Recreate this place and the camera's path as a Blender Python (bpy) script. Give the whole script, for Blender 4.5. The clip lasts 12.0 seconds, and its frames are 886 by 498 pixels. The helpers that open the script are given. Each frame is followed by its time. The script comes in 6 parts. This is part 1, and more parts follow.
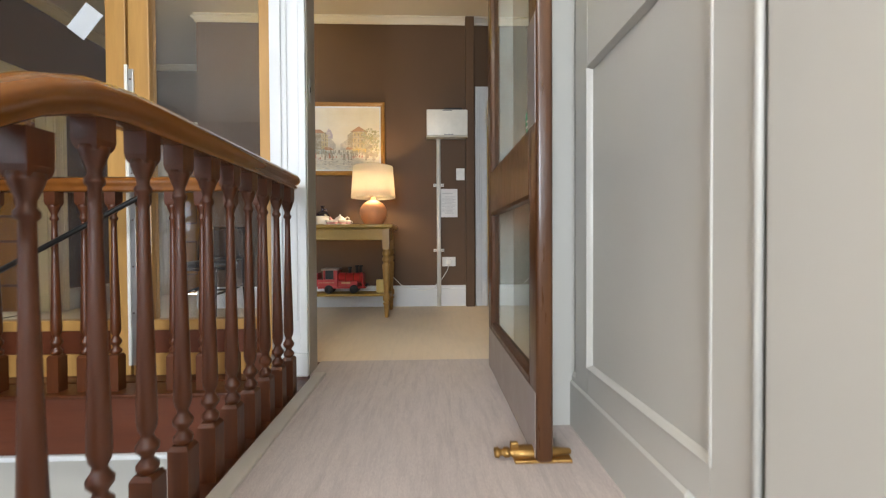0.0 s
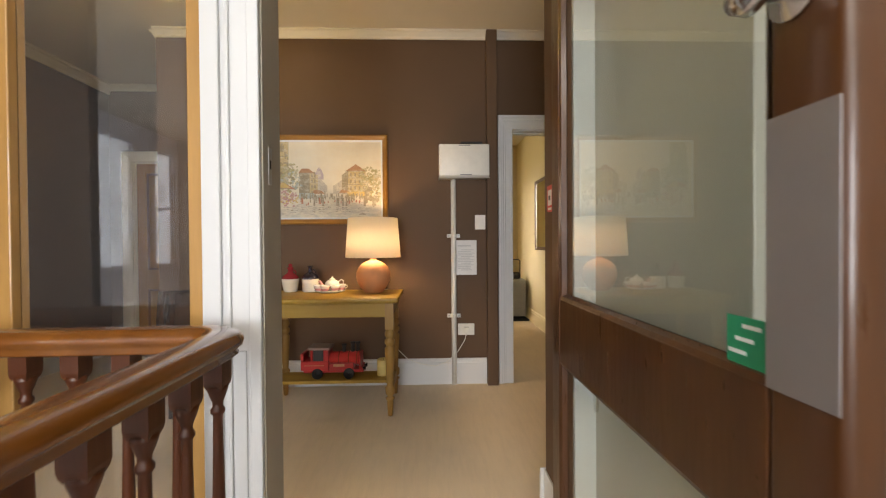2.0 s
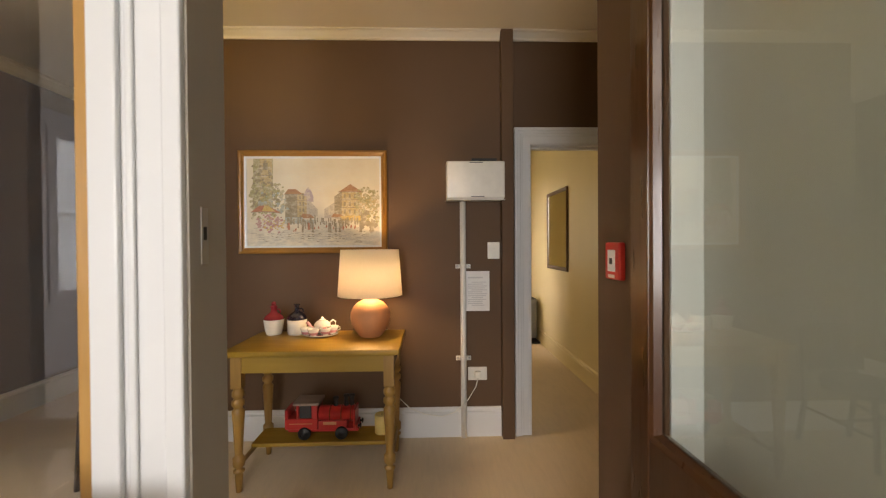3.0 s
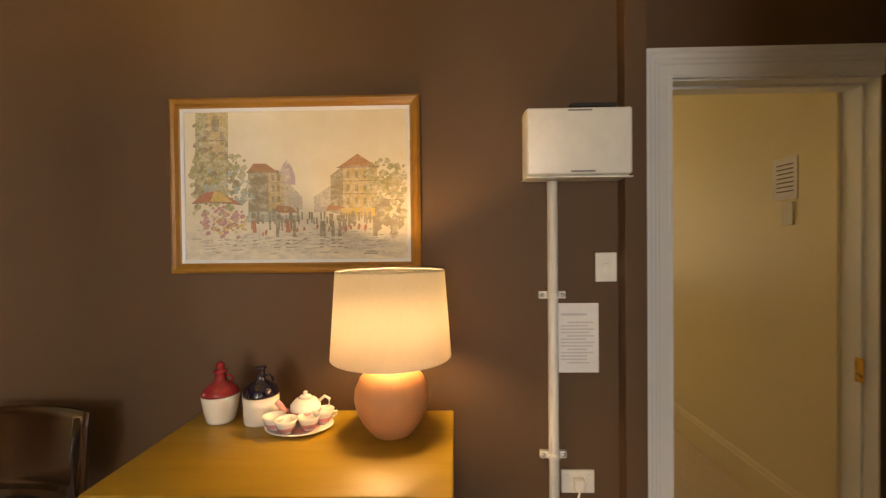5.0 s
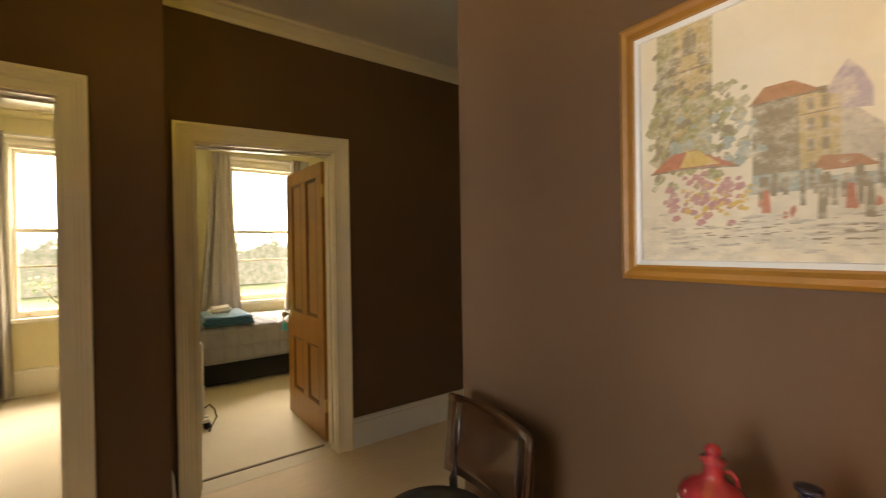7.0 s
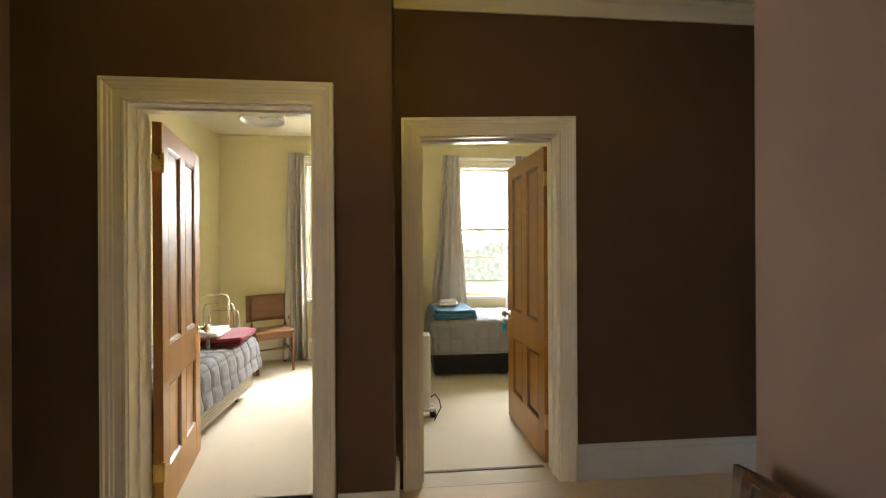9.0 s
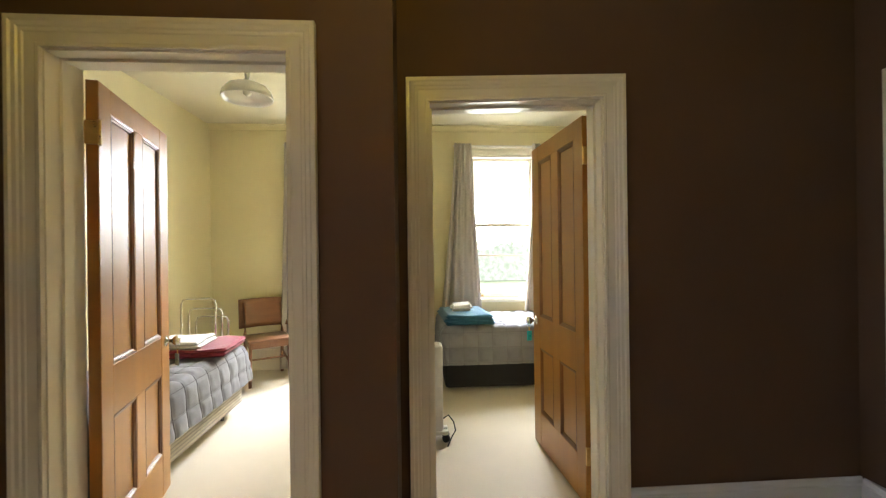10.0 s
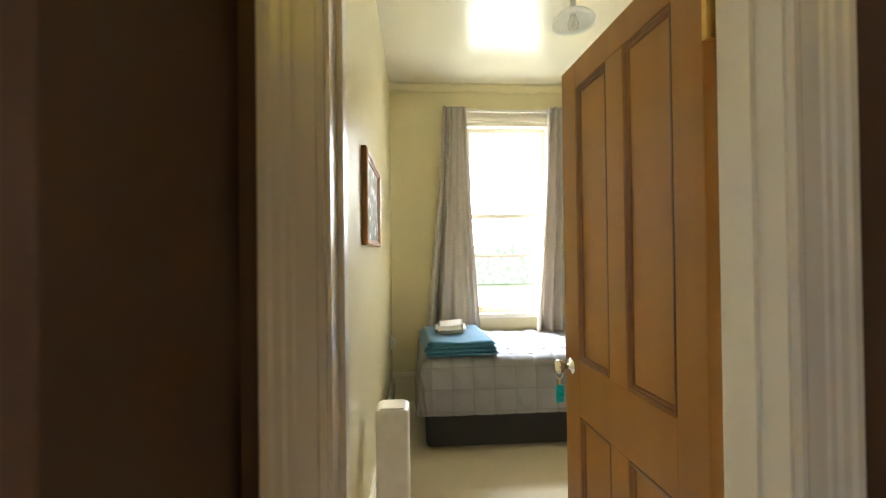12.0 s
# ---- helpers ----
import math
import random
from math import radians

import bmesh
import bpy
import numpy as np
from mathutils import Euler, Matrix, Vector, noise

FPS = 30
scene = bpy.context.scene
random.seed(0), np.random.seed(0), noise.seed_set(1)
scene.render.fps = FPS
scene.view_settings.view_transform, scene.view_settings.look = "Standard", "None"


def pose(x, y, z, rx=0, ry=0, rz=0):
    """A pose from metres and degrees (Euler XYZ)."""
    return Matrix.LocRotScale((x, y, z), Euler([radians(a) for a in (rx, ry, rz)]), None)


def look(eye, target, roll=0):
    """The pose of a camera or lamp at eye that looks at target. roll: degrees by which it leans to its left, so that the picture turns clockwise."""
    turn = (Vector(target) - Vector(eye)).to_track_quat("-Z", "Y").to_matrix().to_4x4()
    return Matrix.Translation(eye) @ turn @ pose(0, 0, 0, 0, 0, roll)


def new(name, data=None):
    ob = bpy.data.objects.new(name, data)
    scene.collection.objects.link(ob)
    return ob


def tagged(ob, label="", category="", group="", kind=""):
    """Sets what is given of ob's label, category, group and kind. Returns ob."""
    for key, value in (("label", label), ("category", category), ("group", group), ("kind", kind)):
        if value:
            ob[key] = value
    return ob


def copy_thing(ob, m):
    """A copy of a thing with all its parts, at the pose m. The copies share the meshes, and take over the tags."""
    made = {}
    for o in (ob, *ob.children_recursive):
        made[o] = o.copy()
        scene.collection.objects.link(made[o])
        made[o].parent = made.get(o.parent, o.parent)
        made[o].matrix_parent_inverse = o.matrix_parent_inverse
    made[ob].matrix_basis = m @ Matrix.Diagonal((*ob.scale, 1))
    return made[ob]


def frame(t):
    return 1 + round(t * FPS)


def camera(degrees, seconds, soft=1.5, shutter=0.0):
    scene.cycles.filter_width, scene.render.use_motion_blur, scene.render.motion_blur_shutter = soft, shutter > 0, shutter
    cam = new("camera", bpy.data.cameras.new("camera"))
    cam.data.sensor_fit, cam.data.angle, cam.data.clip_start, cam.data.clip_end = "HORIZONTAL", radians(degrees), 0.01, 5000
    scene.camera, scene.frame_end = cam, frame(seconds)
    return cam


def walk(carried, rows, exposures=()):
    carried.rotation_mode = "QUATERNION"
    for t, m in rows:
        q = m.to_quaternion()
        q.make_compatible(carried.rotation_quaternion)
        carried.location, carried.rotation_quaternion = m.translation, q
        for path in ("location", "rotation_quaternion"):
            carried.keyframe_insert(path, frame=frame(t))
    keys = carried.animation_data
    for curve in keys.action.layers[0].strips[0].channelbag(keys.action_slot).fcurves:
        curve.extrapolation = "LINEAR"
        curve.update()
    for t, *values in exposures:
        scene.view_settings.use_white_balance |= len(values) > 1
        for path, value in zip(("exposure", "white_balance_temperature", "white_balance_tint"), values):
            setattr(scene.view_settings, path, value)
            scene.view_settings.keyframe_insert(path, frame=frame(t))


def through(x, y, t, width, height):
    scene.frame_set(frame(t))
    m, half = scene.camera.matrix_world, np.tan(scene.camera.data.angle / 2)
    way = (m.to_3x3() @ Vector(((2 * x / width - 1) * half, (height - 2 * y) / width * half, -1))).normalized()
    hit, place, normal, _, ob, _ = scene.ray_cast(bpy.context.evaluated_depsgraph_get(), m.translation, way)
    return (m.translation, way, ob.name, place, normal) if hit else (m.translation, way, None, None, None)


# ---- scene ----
cam = camera(94.2, 12.0, soft=1.2, shutter=0.3)
PATH = [
    (0, (0.072, -0.09, 0.626), (0.141, 1.908, 0.595), -0.3),
    (0.5, (0.048, 0.129, 0.768), (0.113, 2.127, 0.739), -0.2),
    (1, (0.03, 0.322, 0.891), (0.094, 2.321, 0.868), -0.3),
    (1.5, (0.033, 0.492, 1.013), (0.098, 2.491, 0.99), -0.4),
    (2, (-0.015, 0.669, 1.122), (0.047, 2.668, 1.1), -0.4),
    (2.5, (-0.034, 0.871, 1.228), (0.023, 2.87, 1.204), -0.4),
    (3, (-0.052, 1.105, 1.339), (0.008, 3.104, 1.32), -0.4),
    (3.2, (-0.048, 1.182, 1.361), (0.001, 3.182, 1.342), -0.5),
    (5, (-0.219, 2.316, 1.399), (-0.271, 4.316, 1.373), -0.6),
    (5.5, (-0.323, 2.535, 1.402), (-0.766, 4.486, 1.38), -0.9),
    (6, (-0.422, 2.698, 1.409), (-1.341, 4.474, 1.385), -0.8),
    (6.2, (-0.491, 2.736, 1.404), (-1.58, 4.413, 1.381), -0.9),
    (6.5, (-0.58, 2.809, 1.386), (-1.904, 4.308, 1.365), -1.0),
    (7, (-0.693, 2.848, 1.388), (-2.325, 4.004, 1.376), -0.9),
    (7.5, (-0.776, 2.883, 1.383), (-2.6, 3.702, 1.379), -0.8),
    (9.3, (-1.156, 2.979, 1.353), (-3.151, 3.124, 1.354), -0.5),
    (10, (-1.526, 2.983, 1.329), (-3.522, 3.117, 1.332), -0.7),
    (10.7, (-1.925, 3.039, 1.317), (-3.92, 3.172, 1.323), -0.8),
    (11.4, (-2.328, 3.087, 1.284), (-4.323, 3.224, 1.301), -0.7),
    (11.8, (-2.566, 3.153, 1.279), (-4.561, 3.285, 1.299), -0.6),
    (12, (-2.700, 3.197, 1.29), (-4.696, 3.327, 1.308), -0.7),
]
EXPOSURES = [(0.0, 0.28, 7300, 12), (1.0, 0.25, 7600, 14), (2.5, 0.15, 8500, 17), (3.2, 0.0, 9000, 19), (5.0, 0.05, 10700, 20), (6.0, 0.1, 10800, 20), (7.0, 0.33, 9400, 17), (7.7, 0.5, 7900, 14), (9.4, 0.72, 6450, 13), (12.0, 0.88, 6200, 12)]
walk(cam, [(t, look(eye, target, roll)) for t, eye, target, roll in PATH], EXPOSURES)

# ---- exposure, world, sun ----
world = bpy.data.worlds.new("overcast_sky")
scene.world = world
world.use_nodes = True
_nt = world.node_tree
_sky = _nt.nodes.new("ShaderNodeTexSky")
_sky.sky_type = "NISHITA"
_sky.sun_disc = False
_sky.sun_elevation = radians(48)
_sky.sun_rotation = radians(250)
_sky.dust_density = 4.0
_nt.links.new(_sky.outputs["Color"], _nt.nodes["Background"].inputs["Color"])
_nt.nodes["Background"].inputs["Strength"].default_value = 0.15

_sun = bpy.data.lights.new("sun", "SUN")
_sun.energy, _sun.angle, _sun.color = 1.2, radians(12), (1.0, 0.96, 0.9)
new("sun", _sun).matrix_world = look((-12, -6, 16), (0, 0, 0))


def window_light(name, place, target, w, h, watts, color=(0.9, 0.95, 1.0)):
    lamp = bpy.data.lights.new(name, "AREA")
    lamp.shape, lamp.size, lamp.size_y, lamp.energy, lamp.color = "RECTANGLE", w, h, watts, color
    ob = new(name, lamp)
    ob.matrix_world = look(place, target)
    return ob


window_light("stair_window_light", (-0.7, -3.64, 1.5), (-0.7, 0, 1.2), 1.7, 1.7, 188, (0.71, 0.855, 1.05))
window_light("skylight_light", (-0.9, -1.0, 2.88), (-0.9, -1.0, 0), 1.3, 1.5, 36)
for _y, _w in ((2.11, 720), (4.02, 1000)):
    window_light("bedroom_sky_light", (-9.3, _y, 4.8), (-5.0, _y, 1.2), 3.0, 2.9, _w)
# Unseen lamp added to brighten the room past the hall.
window_light("room_fill_light", (-0.05, 7.56, 1.55), (-0.05, 4, 1.2), 0.7, 1.4, 9, (1.0, 0.9, 0.72))


def bulb(name, place, watts, color, radius=0.04):
    lamp = bpy.data.lights.new(name, "POINT")
    lamp.energy, lamp.color, lamp.shadow_soft_size = watts, color, radius
    new(name, lamp).location = place


bulb("table_lamp_light", (-0.428, 3.665, 1.140), 17.0, (1.0, 0.75, 0.44), 0.06)
bulb("hall_lamp_light", (-1.45, 2.95, 2.62), 9.0, (1.0, 0.75, 0.05), 0.04)


# ---- materials ----
def nodes_of(name):
    m = bpy.data.materials.new(name)
    m.use_nodes = True
    return m, m.node_tree, m.node_tree.nodes["Principled BSDF"]


def mixed(nt, a, b, fac, kind="MIX"):
    n = nt.nodes.new("ShaderNodeMix")
    n.data_type, n.blend_type = "RGBA", kind
    for sock, v in ((n.inputs[6], a), (n.inputs[7], b)):
        if isinstance(v, tuple):
            sock.default_value = (*v, 1)
        else:
            nt.links.new(v, sock)
    if isinstance(fac, float):
        n.inputs[0].default_value = fac
    else:
        nt.links.new(fac, n.inputs[0])
    return n.outputs[2]


def noise_of(nt, scale, detail=3.0, stretch=(1, 1, 1), rough=0.55):
    tc = nt.nodes.new("ShaderNodeTexCoord")
    mp = nt.nodes.new("ShaderNodeMapping")
    mp.inputs["Scale"].default_value = stretch
    nt.links.new(tc.outputs["Object"], mp.inputs["Vector"])
    n = nt.nodes.new("ShaderNodeTexNoise")
    n.inputs["Scale"].default_value, n.inputs["Detail"].default_value, n.inputs["Roughness"].default_value = scale, detail, rough
    nt.links.new(mp.outputs["Vector"], n.inputs["Vector"])
    return n.outputs["Fac"]


def ramp(nt, fac, lo, hi):
    r = nt.nodes.new("ShaderNodeMapRange")
    r.inputs["From Min"].default_value, r.inputs["From Max"].default_value = lo, hi
    nt.links.new(fac, r.inputs["Value"])
    return r.outputs["Result"]


def bumped(nt, bsdf, fac, strength, distance):
    b = nt.nodes.new("ShaderNodeBump")
    b.inputs["Strength"].default_value, b.inputs["Distance"].default_value = strength, distance
    nt.links.new(fac, b.inputs["Height"])
    nt.links.new(b.outputs["Normal"], bsdf.inputs["Normal"])


def scaled(c, k):
    return tuple(min(1.0, v * k) for v in c)


def paint(name, col, rough=0.5, var=0.06, grain=60.0, bump=0.12, coat=0.0, gloss=0.5):
    """Painted plaster or wood: faint roller texture and broad uneven tone."""
    m, nt, b = nodes_of(name)
    broad = ramp(nt, noise_of(nt, 1.3, 4), 0.3, 0.7)
    c = mixed(nt, scaled(col, 1 - var), scaled(col, 1 + var), broad)
    scuff = ramp(nt, noise_of(nt, 9, 5, rough=0.7), 0.62, 0.8)
    c = mixed(nt, c, scaled(col, 0.85), mult(nt, scuff, 0.22))
    nt.links.new(c, b.inputs["Base Color"])
    b.inputs["Roughness"].default_value = rough
    b.inputs["Coat Weight"].default_value = coat
    b.inputs["Specular IOR Level"].default_value = gloss
    bumped(nt, b, noise_of(nt, grain, 2), bump, 0.002)
    return m


def mult(nt, v, k):
    n = nt.nodes.new("ShaderNodeMath")
    n.operation = "MULTIPLY"
    n.inputs[1].default_value = k
    nt.links.new(v, n.inputs[0])
    return n.outputs[0]


def wood(name, dark, light, rough=0.35, axis="z", scale=6.0, coat=0.25, streaks=1.0):
    """Timber with grain running along one axis, pores and uneven stain."""
    m, nt, b = nodes_of(name)
    st = {"x": (0.09, 1, 1), "y": (1, 0.09, 1), "z": (1, 1, 0.09)}[axis]
    g = noise_of(nt, scale * 4, 2 + 3 * streaks, st, 0.45 + 0.2 * streaks)
    f = noise_of(nt, scale * 22, 3, st, 0.6)
    c = mixed(nt, dark, light, ramp(nt, g, 0.22, 0.78))
    c = mixed(nt, c, scaled(dark, 0.6), mult(nt, ramp(nt, f, 0.55, 0.78), 0.18 * streaks))
    c = mixed(nt, c, scaled(dark, 0.75), mult(nt, ramp(nt, noise_of(nt, 2.2, 3), 0.5, 0.75), 0.4 * streaks))
    nt.links.new(c, b.inputs["Base Color"])
    nt.links.new(ramp_to(nt, f, rough * (1 - 0.2 * streaks), rough * (1 + 0.35 * streaks)), b.inputs["Roughness"])
    b.inputs["Coat Weight"].default_value, b.inputs["Coat Roughness"].default_value = coat, 0.15
    bumped(nt, b, f, 0.12 * streaks, 0.001)
    return m


def ramp_to(nt, fac, a, bb):
    r = nt.nodes.new("ShaderNodeMapRange")
    r.inputs["From Min"].default_value, r.inputs["From Max"].default_value = 0.3, 0.7
    r.inputs["To Min"].default_value, r.inputs["To Max"].default_value = a, bb
    nt.links.new(fac, r.inputs["Value"])
    return r.outputs["Result"]


def fabric(name, col, var=0.12, fine=220.0, broad=3.0, bump=0.5, sheen=0.15, rough=0.95, dist=0.004, streak=0.0):
    m, nt, b = nodes_of(name)
    f = noise_of(nt, fine, 3, rough=0.7)
    c = mixed(nt, scaled(col, 1 - var), scaled(col, 1 + var), ramp(nt, f, 0.3, 0.7))
    if streak:
        c = mixed(nt, c, scaled(col, 0.62), mult(nt, ramp(nt, noise_of(nt, 38, 4, (1, 0.12, 1), 0.7), 0.45, 0.72), streak))
    c = mixed(nt, c, scaled(col, 0.82), mult(nt, ramp(nt, noise_of(nt, broad, 5), 0.5, 0.75), 0.5))
    nt.links.new(c, b.inputs["Base Color"])
    b.inputs["Roughness"].default_value = rough
    b.inputs["Sheen Weight"].default_value = sheen
    bumped(nt, b, f, bump, dist)
    return m


def plain(name, col, rough=0.4, metal=0.0, var=0.05, coat=0.0):
    m, nt, b = nodes_of(name)
    n = noise_of(nt, 14, 4)
    nt.links.new(mixed(nt, scaled(col, 1 - var), scaled(col, 1 + var), ramp(nt, n, 0.3, 0.7)), b.inputs["Base Color"])
    nt.links.new(ramp_to(nt, n, rough * 0.8, min(1.0, rough * 1.2)), b.inputs["Roughness"])
    b.inputs["Metallic"].default_value = metal
    b.inputs["Coat Weight"].default_value = coat
    return m


def glass(name, tint=(0.95, 0.98, 0.96), rough=0.0, film=0.0):
    """Real pane glass: clear, refracting, with its own mirror sheen."""
    m, nt, b = nodes_of(name)
    b.inputs["Base Color"].default_value = (*tint, 1)
    b.inputs["Transmission Weight"].default_value = 1.0 - film
    b.inputs["Roughness"].default_value = rough
    b.inputs["IOR"].default_value = 1.52
    return m


def glow(name, col, strength, base=(0.9, 0.85, 0.75)):
    m, nt, b = nodes_of(name)
    b.inputs["Base Color"].default_value = (*base, 1)
    b.inputs["Emission Color"].default_value = (*col, 1)
    b.inputs["Emission Strength"].default_value = strength
    return m


def thin_cloth(name, col, through=0.45):
    """Woven cloth that lets light through: lamp shade, curtain."""
    m, nt, b = nodes_of(name)
    f = noise_of(nt, 260, 2, (1, 1, 0.2))
    c = mixed(nt, scaled(col, 0.96), col, ramp(nt, f, 0.3, 0.7))
    nt.links.new(c, b.inputs["Base Color"])
    b.inputs["Roughness"].default_value = 0.9
    tl, mx = nt.nodes.new("ShaderNodeBsdfTranslucent"), nt.nodes.new("ShaderNodeMixShader")
    nt.links.new(c, tl.inputs["Color"])
    mx.inputs[0].default_value = through
    nt.links.new(b.outputs[0], mx.inputs[1])
    nt.links.new(tl.outputs[0], mx.inputs[2])
    nt.links.new(mx.outputs[0], nt.nodes["Material Output"].inputs["Surface"])
    return m


BROWN_WALL = paint("brown_wall_paint", (0.124, 0.072, 0.0425), 0.6, 0.07, 90, gloss=0.2)
WHITE_TRIM = paint("white_gloss_trim", (0.72, 0.735, 0.74), 0.3, 0.03, 30, 0.05)
CREAM_TRIM = paint("cream_gloss_trim", (0.86, 0.80, 0.66), 0.24, 0.03, 30, 0.05)
GREY_PANEL = paint("grey_white_panel_paint", (0.475, 0.460, 0.420), 0.35, 0.04, 40, 0.08)
CEILING = paint("ceiling_paint", (0.72, 0.66, 0.56), 0.6, 0.03, 50, 0.06)
CREAM_WALL = paint("cream_wall_paint", (0.79, 0.71, 0.44), 0.25, 0.03, 40, 0.06)
CREAM_CEIL = paint("cream_ceiling_gloss", (0.80, 0.74, 0.56), 0.22, 0.02, 20, 0.04)
STAIR_WALL = paint("stairwell_wall_paint", (0.40, 0.40, 0.385), 0.5, 0.05, 60)
LOWER_WALL = paint("stairwell_lower_wall_paint", (0.52, 0.50, 0.45), 0.5, 0.05, 60)
FASCIA = wood("red_brown_fascia_wood", (0.09, 0.020, 0.006), (0.14, 0.033, 0.011), 0.4, "x", 3)
MAHOGANY = wood("red_brown_turned_wood", (0.060, 0.0125, 0.0025), (0.115, 0.029, 0.0055), 0.36, "z", 5, 0.12, 0.7)
RAILWOOD = wood("polished_handrail_wood", (0.16, 0.050, 0.009), (0.25, 0.084, 0.016), 0.2, "y", 3, 0.6, 0.35)
DOOR_BROWN = wood("dark_stained_door_wood", (0.045, 0.0135, 0.0035), (0.105, 0.036, 0.008), 0.32, "z", 4, 0.4)
DOOR_PINE = wood("oiled_pine_door_wood", (0.30, 0.122, 0.012), (0.39, 0.170, 0.020), 0.36, "z", 2.2, 0.06, 0.12)
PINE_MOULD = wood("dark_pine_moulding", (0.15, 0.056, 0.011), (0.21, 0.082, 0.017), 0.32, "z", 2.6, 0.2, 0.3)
SCREEN_PINE = wood("varnished_pine_frame", (0.40, 0.20, 0.055), (0.58, 0.32, 0.10), 0.35, "z", 4, 0.3)
TABLE_PINE = wood("waxed_pine_table", (0.30, 0.170, 0.018), (0.41, 0.243, 0.032), 0.45, "x", 3, 0.03, 0.5)
LEG_PINE = wood("waxed_pine_leg", (0.28, 0.145, 0.032), (0.40, 0.225, 0.06), 0.45, "z", 4, 0.05, 0.6)
FRAME_OAK = wood("oak_picture_frame", (0.28, 0.120, 0.018), (0.37, 0.170, 0.030), 0.42, "x", 4, 0.12, 0.6)
CHAIR_DARK = wood("dark_chair_wood", (0.032, 0.013, 0.006), (0.065, 0.026, 0.012), 0.2, "z", 4, 0.6, 0.4)
CHAIR_BROWN = wood("brown_chair_wood", (0.16, 0.065, 0.03), (0.27, 0.12, 0.055), 0.35, "x", 5, 0.3)
HALL_CARPET = fabric("beige_hall_carpet", (0.72, 0.585, 0.415), 0.14, 260, 2.2, streak=0.2)
LANDING_CARPET = fabric("mauve_grey_landing_carpet", (0.52, 0.435, 0.39), 0.16, 240, 3.0, streak=0.55)
BED_CARPET = fabric("cream_bedroom_carpet", (0.64, 0.56, 0.42), 0.12, 260, 2.0)
STRIP = paint("worn_cream_floor_edge", (0.55, 0.50, 0.43), 0.5, 0.12, 40)
WINDOW_GLASS = glass("window_glass")
DOOR_GLASS = glass("door_glass_greenish", (0.87, 0.905, 0.815), 0.0, 0.02)
SCREEN_GLASS = glass("screen_glass", (0.95, 0.96, 0.97), 0.0, 0.012)
CHROME = plain("chrome_metal", (0.75, 0.75, 0.74), 0.15, 1.0)
STEEL = plain("brushed_steel", (0.55, 0.55, 0.55), 0.4, 1.0)
BRASS = plain("worn_brass", (0.62, 0.40, 0.13), 0.3, 1.0, 0.2)
OLD_BRASS = plain("tarnished_brass", (0.42, 0.235, 0.075), 0.45, 0.9, 0.25)
DARK_METAL = plain("dark_metal", (0.03, 0.03, 0.03), 0.4, 0.6)
WHITE_PLASTIC = plain("white_plastic", (0.78, 0.76, 0.70), 0.35)
PAPER = plain("white_paper", (0.80, 0.79, 0.77), 0.8)
INK = plain("grey_ink", (0.18, 0.18, 0.2), 0.8)
BLACK = plain("black_rubber", (0.015, 0.015, 0.015), 0.6)
SHADE = thin_cloth("cream_lamp_shade_cloth", (0.97, 0.94, 0.88), 0.85)
CURTAIN = thin_cloth("grey_beige_curtain_cloth", (0.62, 0.57, 0.51), 0.25)
TERRACOTTA = plain("matt_orange_ceramic", (0.66, 0.29, 0.13), 0.6, 0, 0.08)
CREAM_GLAZE = plain("cream_glazed_stoneware", (0.78, 0.73, 0.63), 0.15, 0, 0.04, 0.5)
RED_GLAZE = plain("dark_red_glaze", (0.32, 0.025, 0.035), 0.12, 0, 0.1, 0.6)
BLUE_GLAZE = plain("blue_black_glaze", (0.012, 0.01, 0.03), 0.1, 0, 0.1, 0.7)
CHINA = plain("white_china", (0.84, 0.81, 0.76), 0.12, 0, 0.03, 0.6)
PINK_CHINA = plain("pink_flowered_china", (0.72, 0.33, 0.36), 0.15, 0, 0.25, 0.6)
TOY_RED = plain("worn_red_tin_paint", (0.42, 0.02, 0.018), 0.35, 0, 0.18, 0.2)
TOY_GREY = plain("dusty_tin_roof", (0.30, 0.22, 0.18), 0.6, 0.2, 0.2)
YELLOW_WAX = plain("yellow_candle_wax", (0.72, 0.55, 0.20), 0.5)
CALL_RED = plain("red_call_point_plastic", (0.62, 0.03, 0.02), 0.35)
GREEN_SIGN = plain("green_exit_sign", (0.0, 0.28, 0.13), 0.4)
QUILT = fabric("grey_quilt_cloth", (0.215, 0.21, 0.225), 0.08, 300, 6, 0.25, 0.1, 0.85, 0.002)
SEAM = plain("dark_grey_seam_thread", (0.165, 0.16, 0.17), 0.9)
BED_BLACK = fabric("black_bed_base_cloth", (0.016, 0.014, 0.014), 0.2, 250, 6, 0.3)
BED_STRIPE = fabric("cream_bed_base_cloth", (0.50, 0.44, 0.34), 0.1, 200, 6, 0.3)
TEAL = fabric("teal_blue_blanket_cloth", (0.018, 0.115, 0.20), 0.2, 200, 8, 0.5, 0.3)
BURGUNDY = fabric("burgundy_blanket_cloth", (0.23, 0.012, 0.03), 0.2, 200, 8, 0.5, 0.3)
TOWEL = fabric("white_towel_cloth", (0.80, 0.78, 0.74), 0.06, 300, 8, 0.6, 0.2)
CYAN_TAG = plain("cyan_key_tag", (0.0, 0.48, 0.60), 0.3)
MIRROR = plain("mirror_glass", (0.85, 0.86, 0.84), 0.02, 1.0, 0.0)


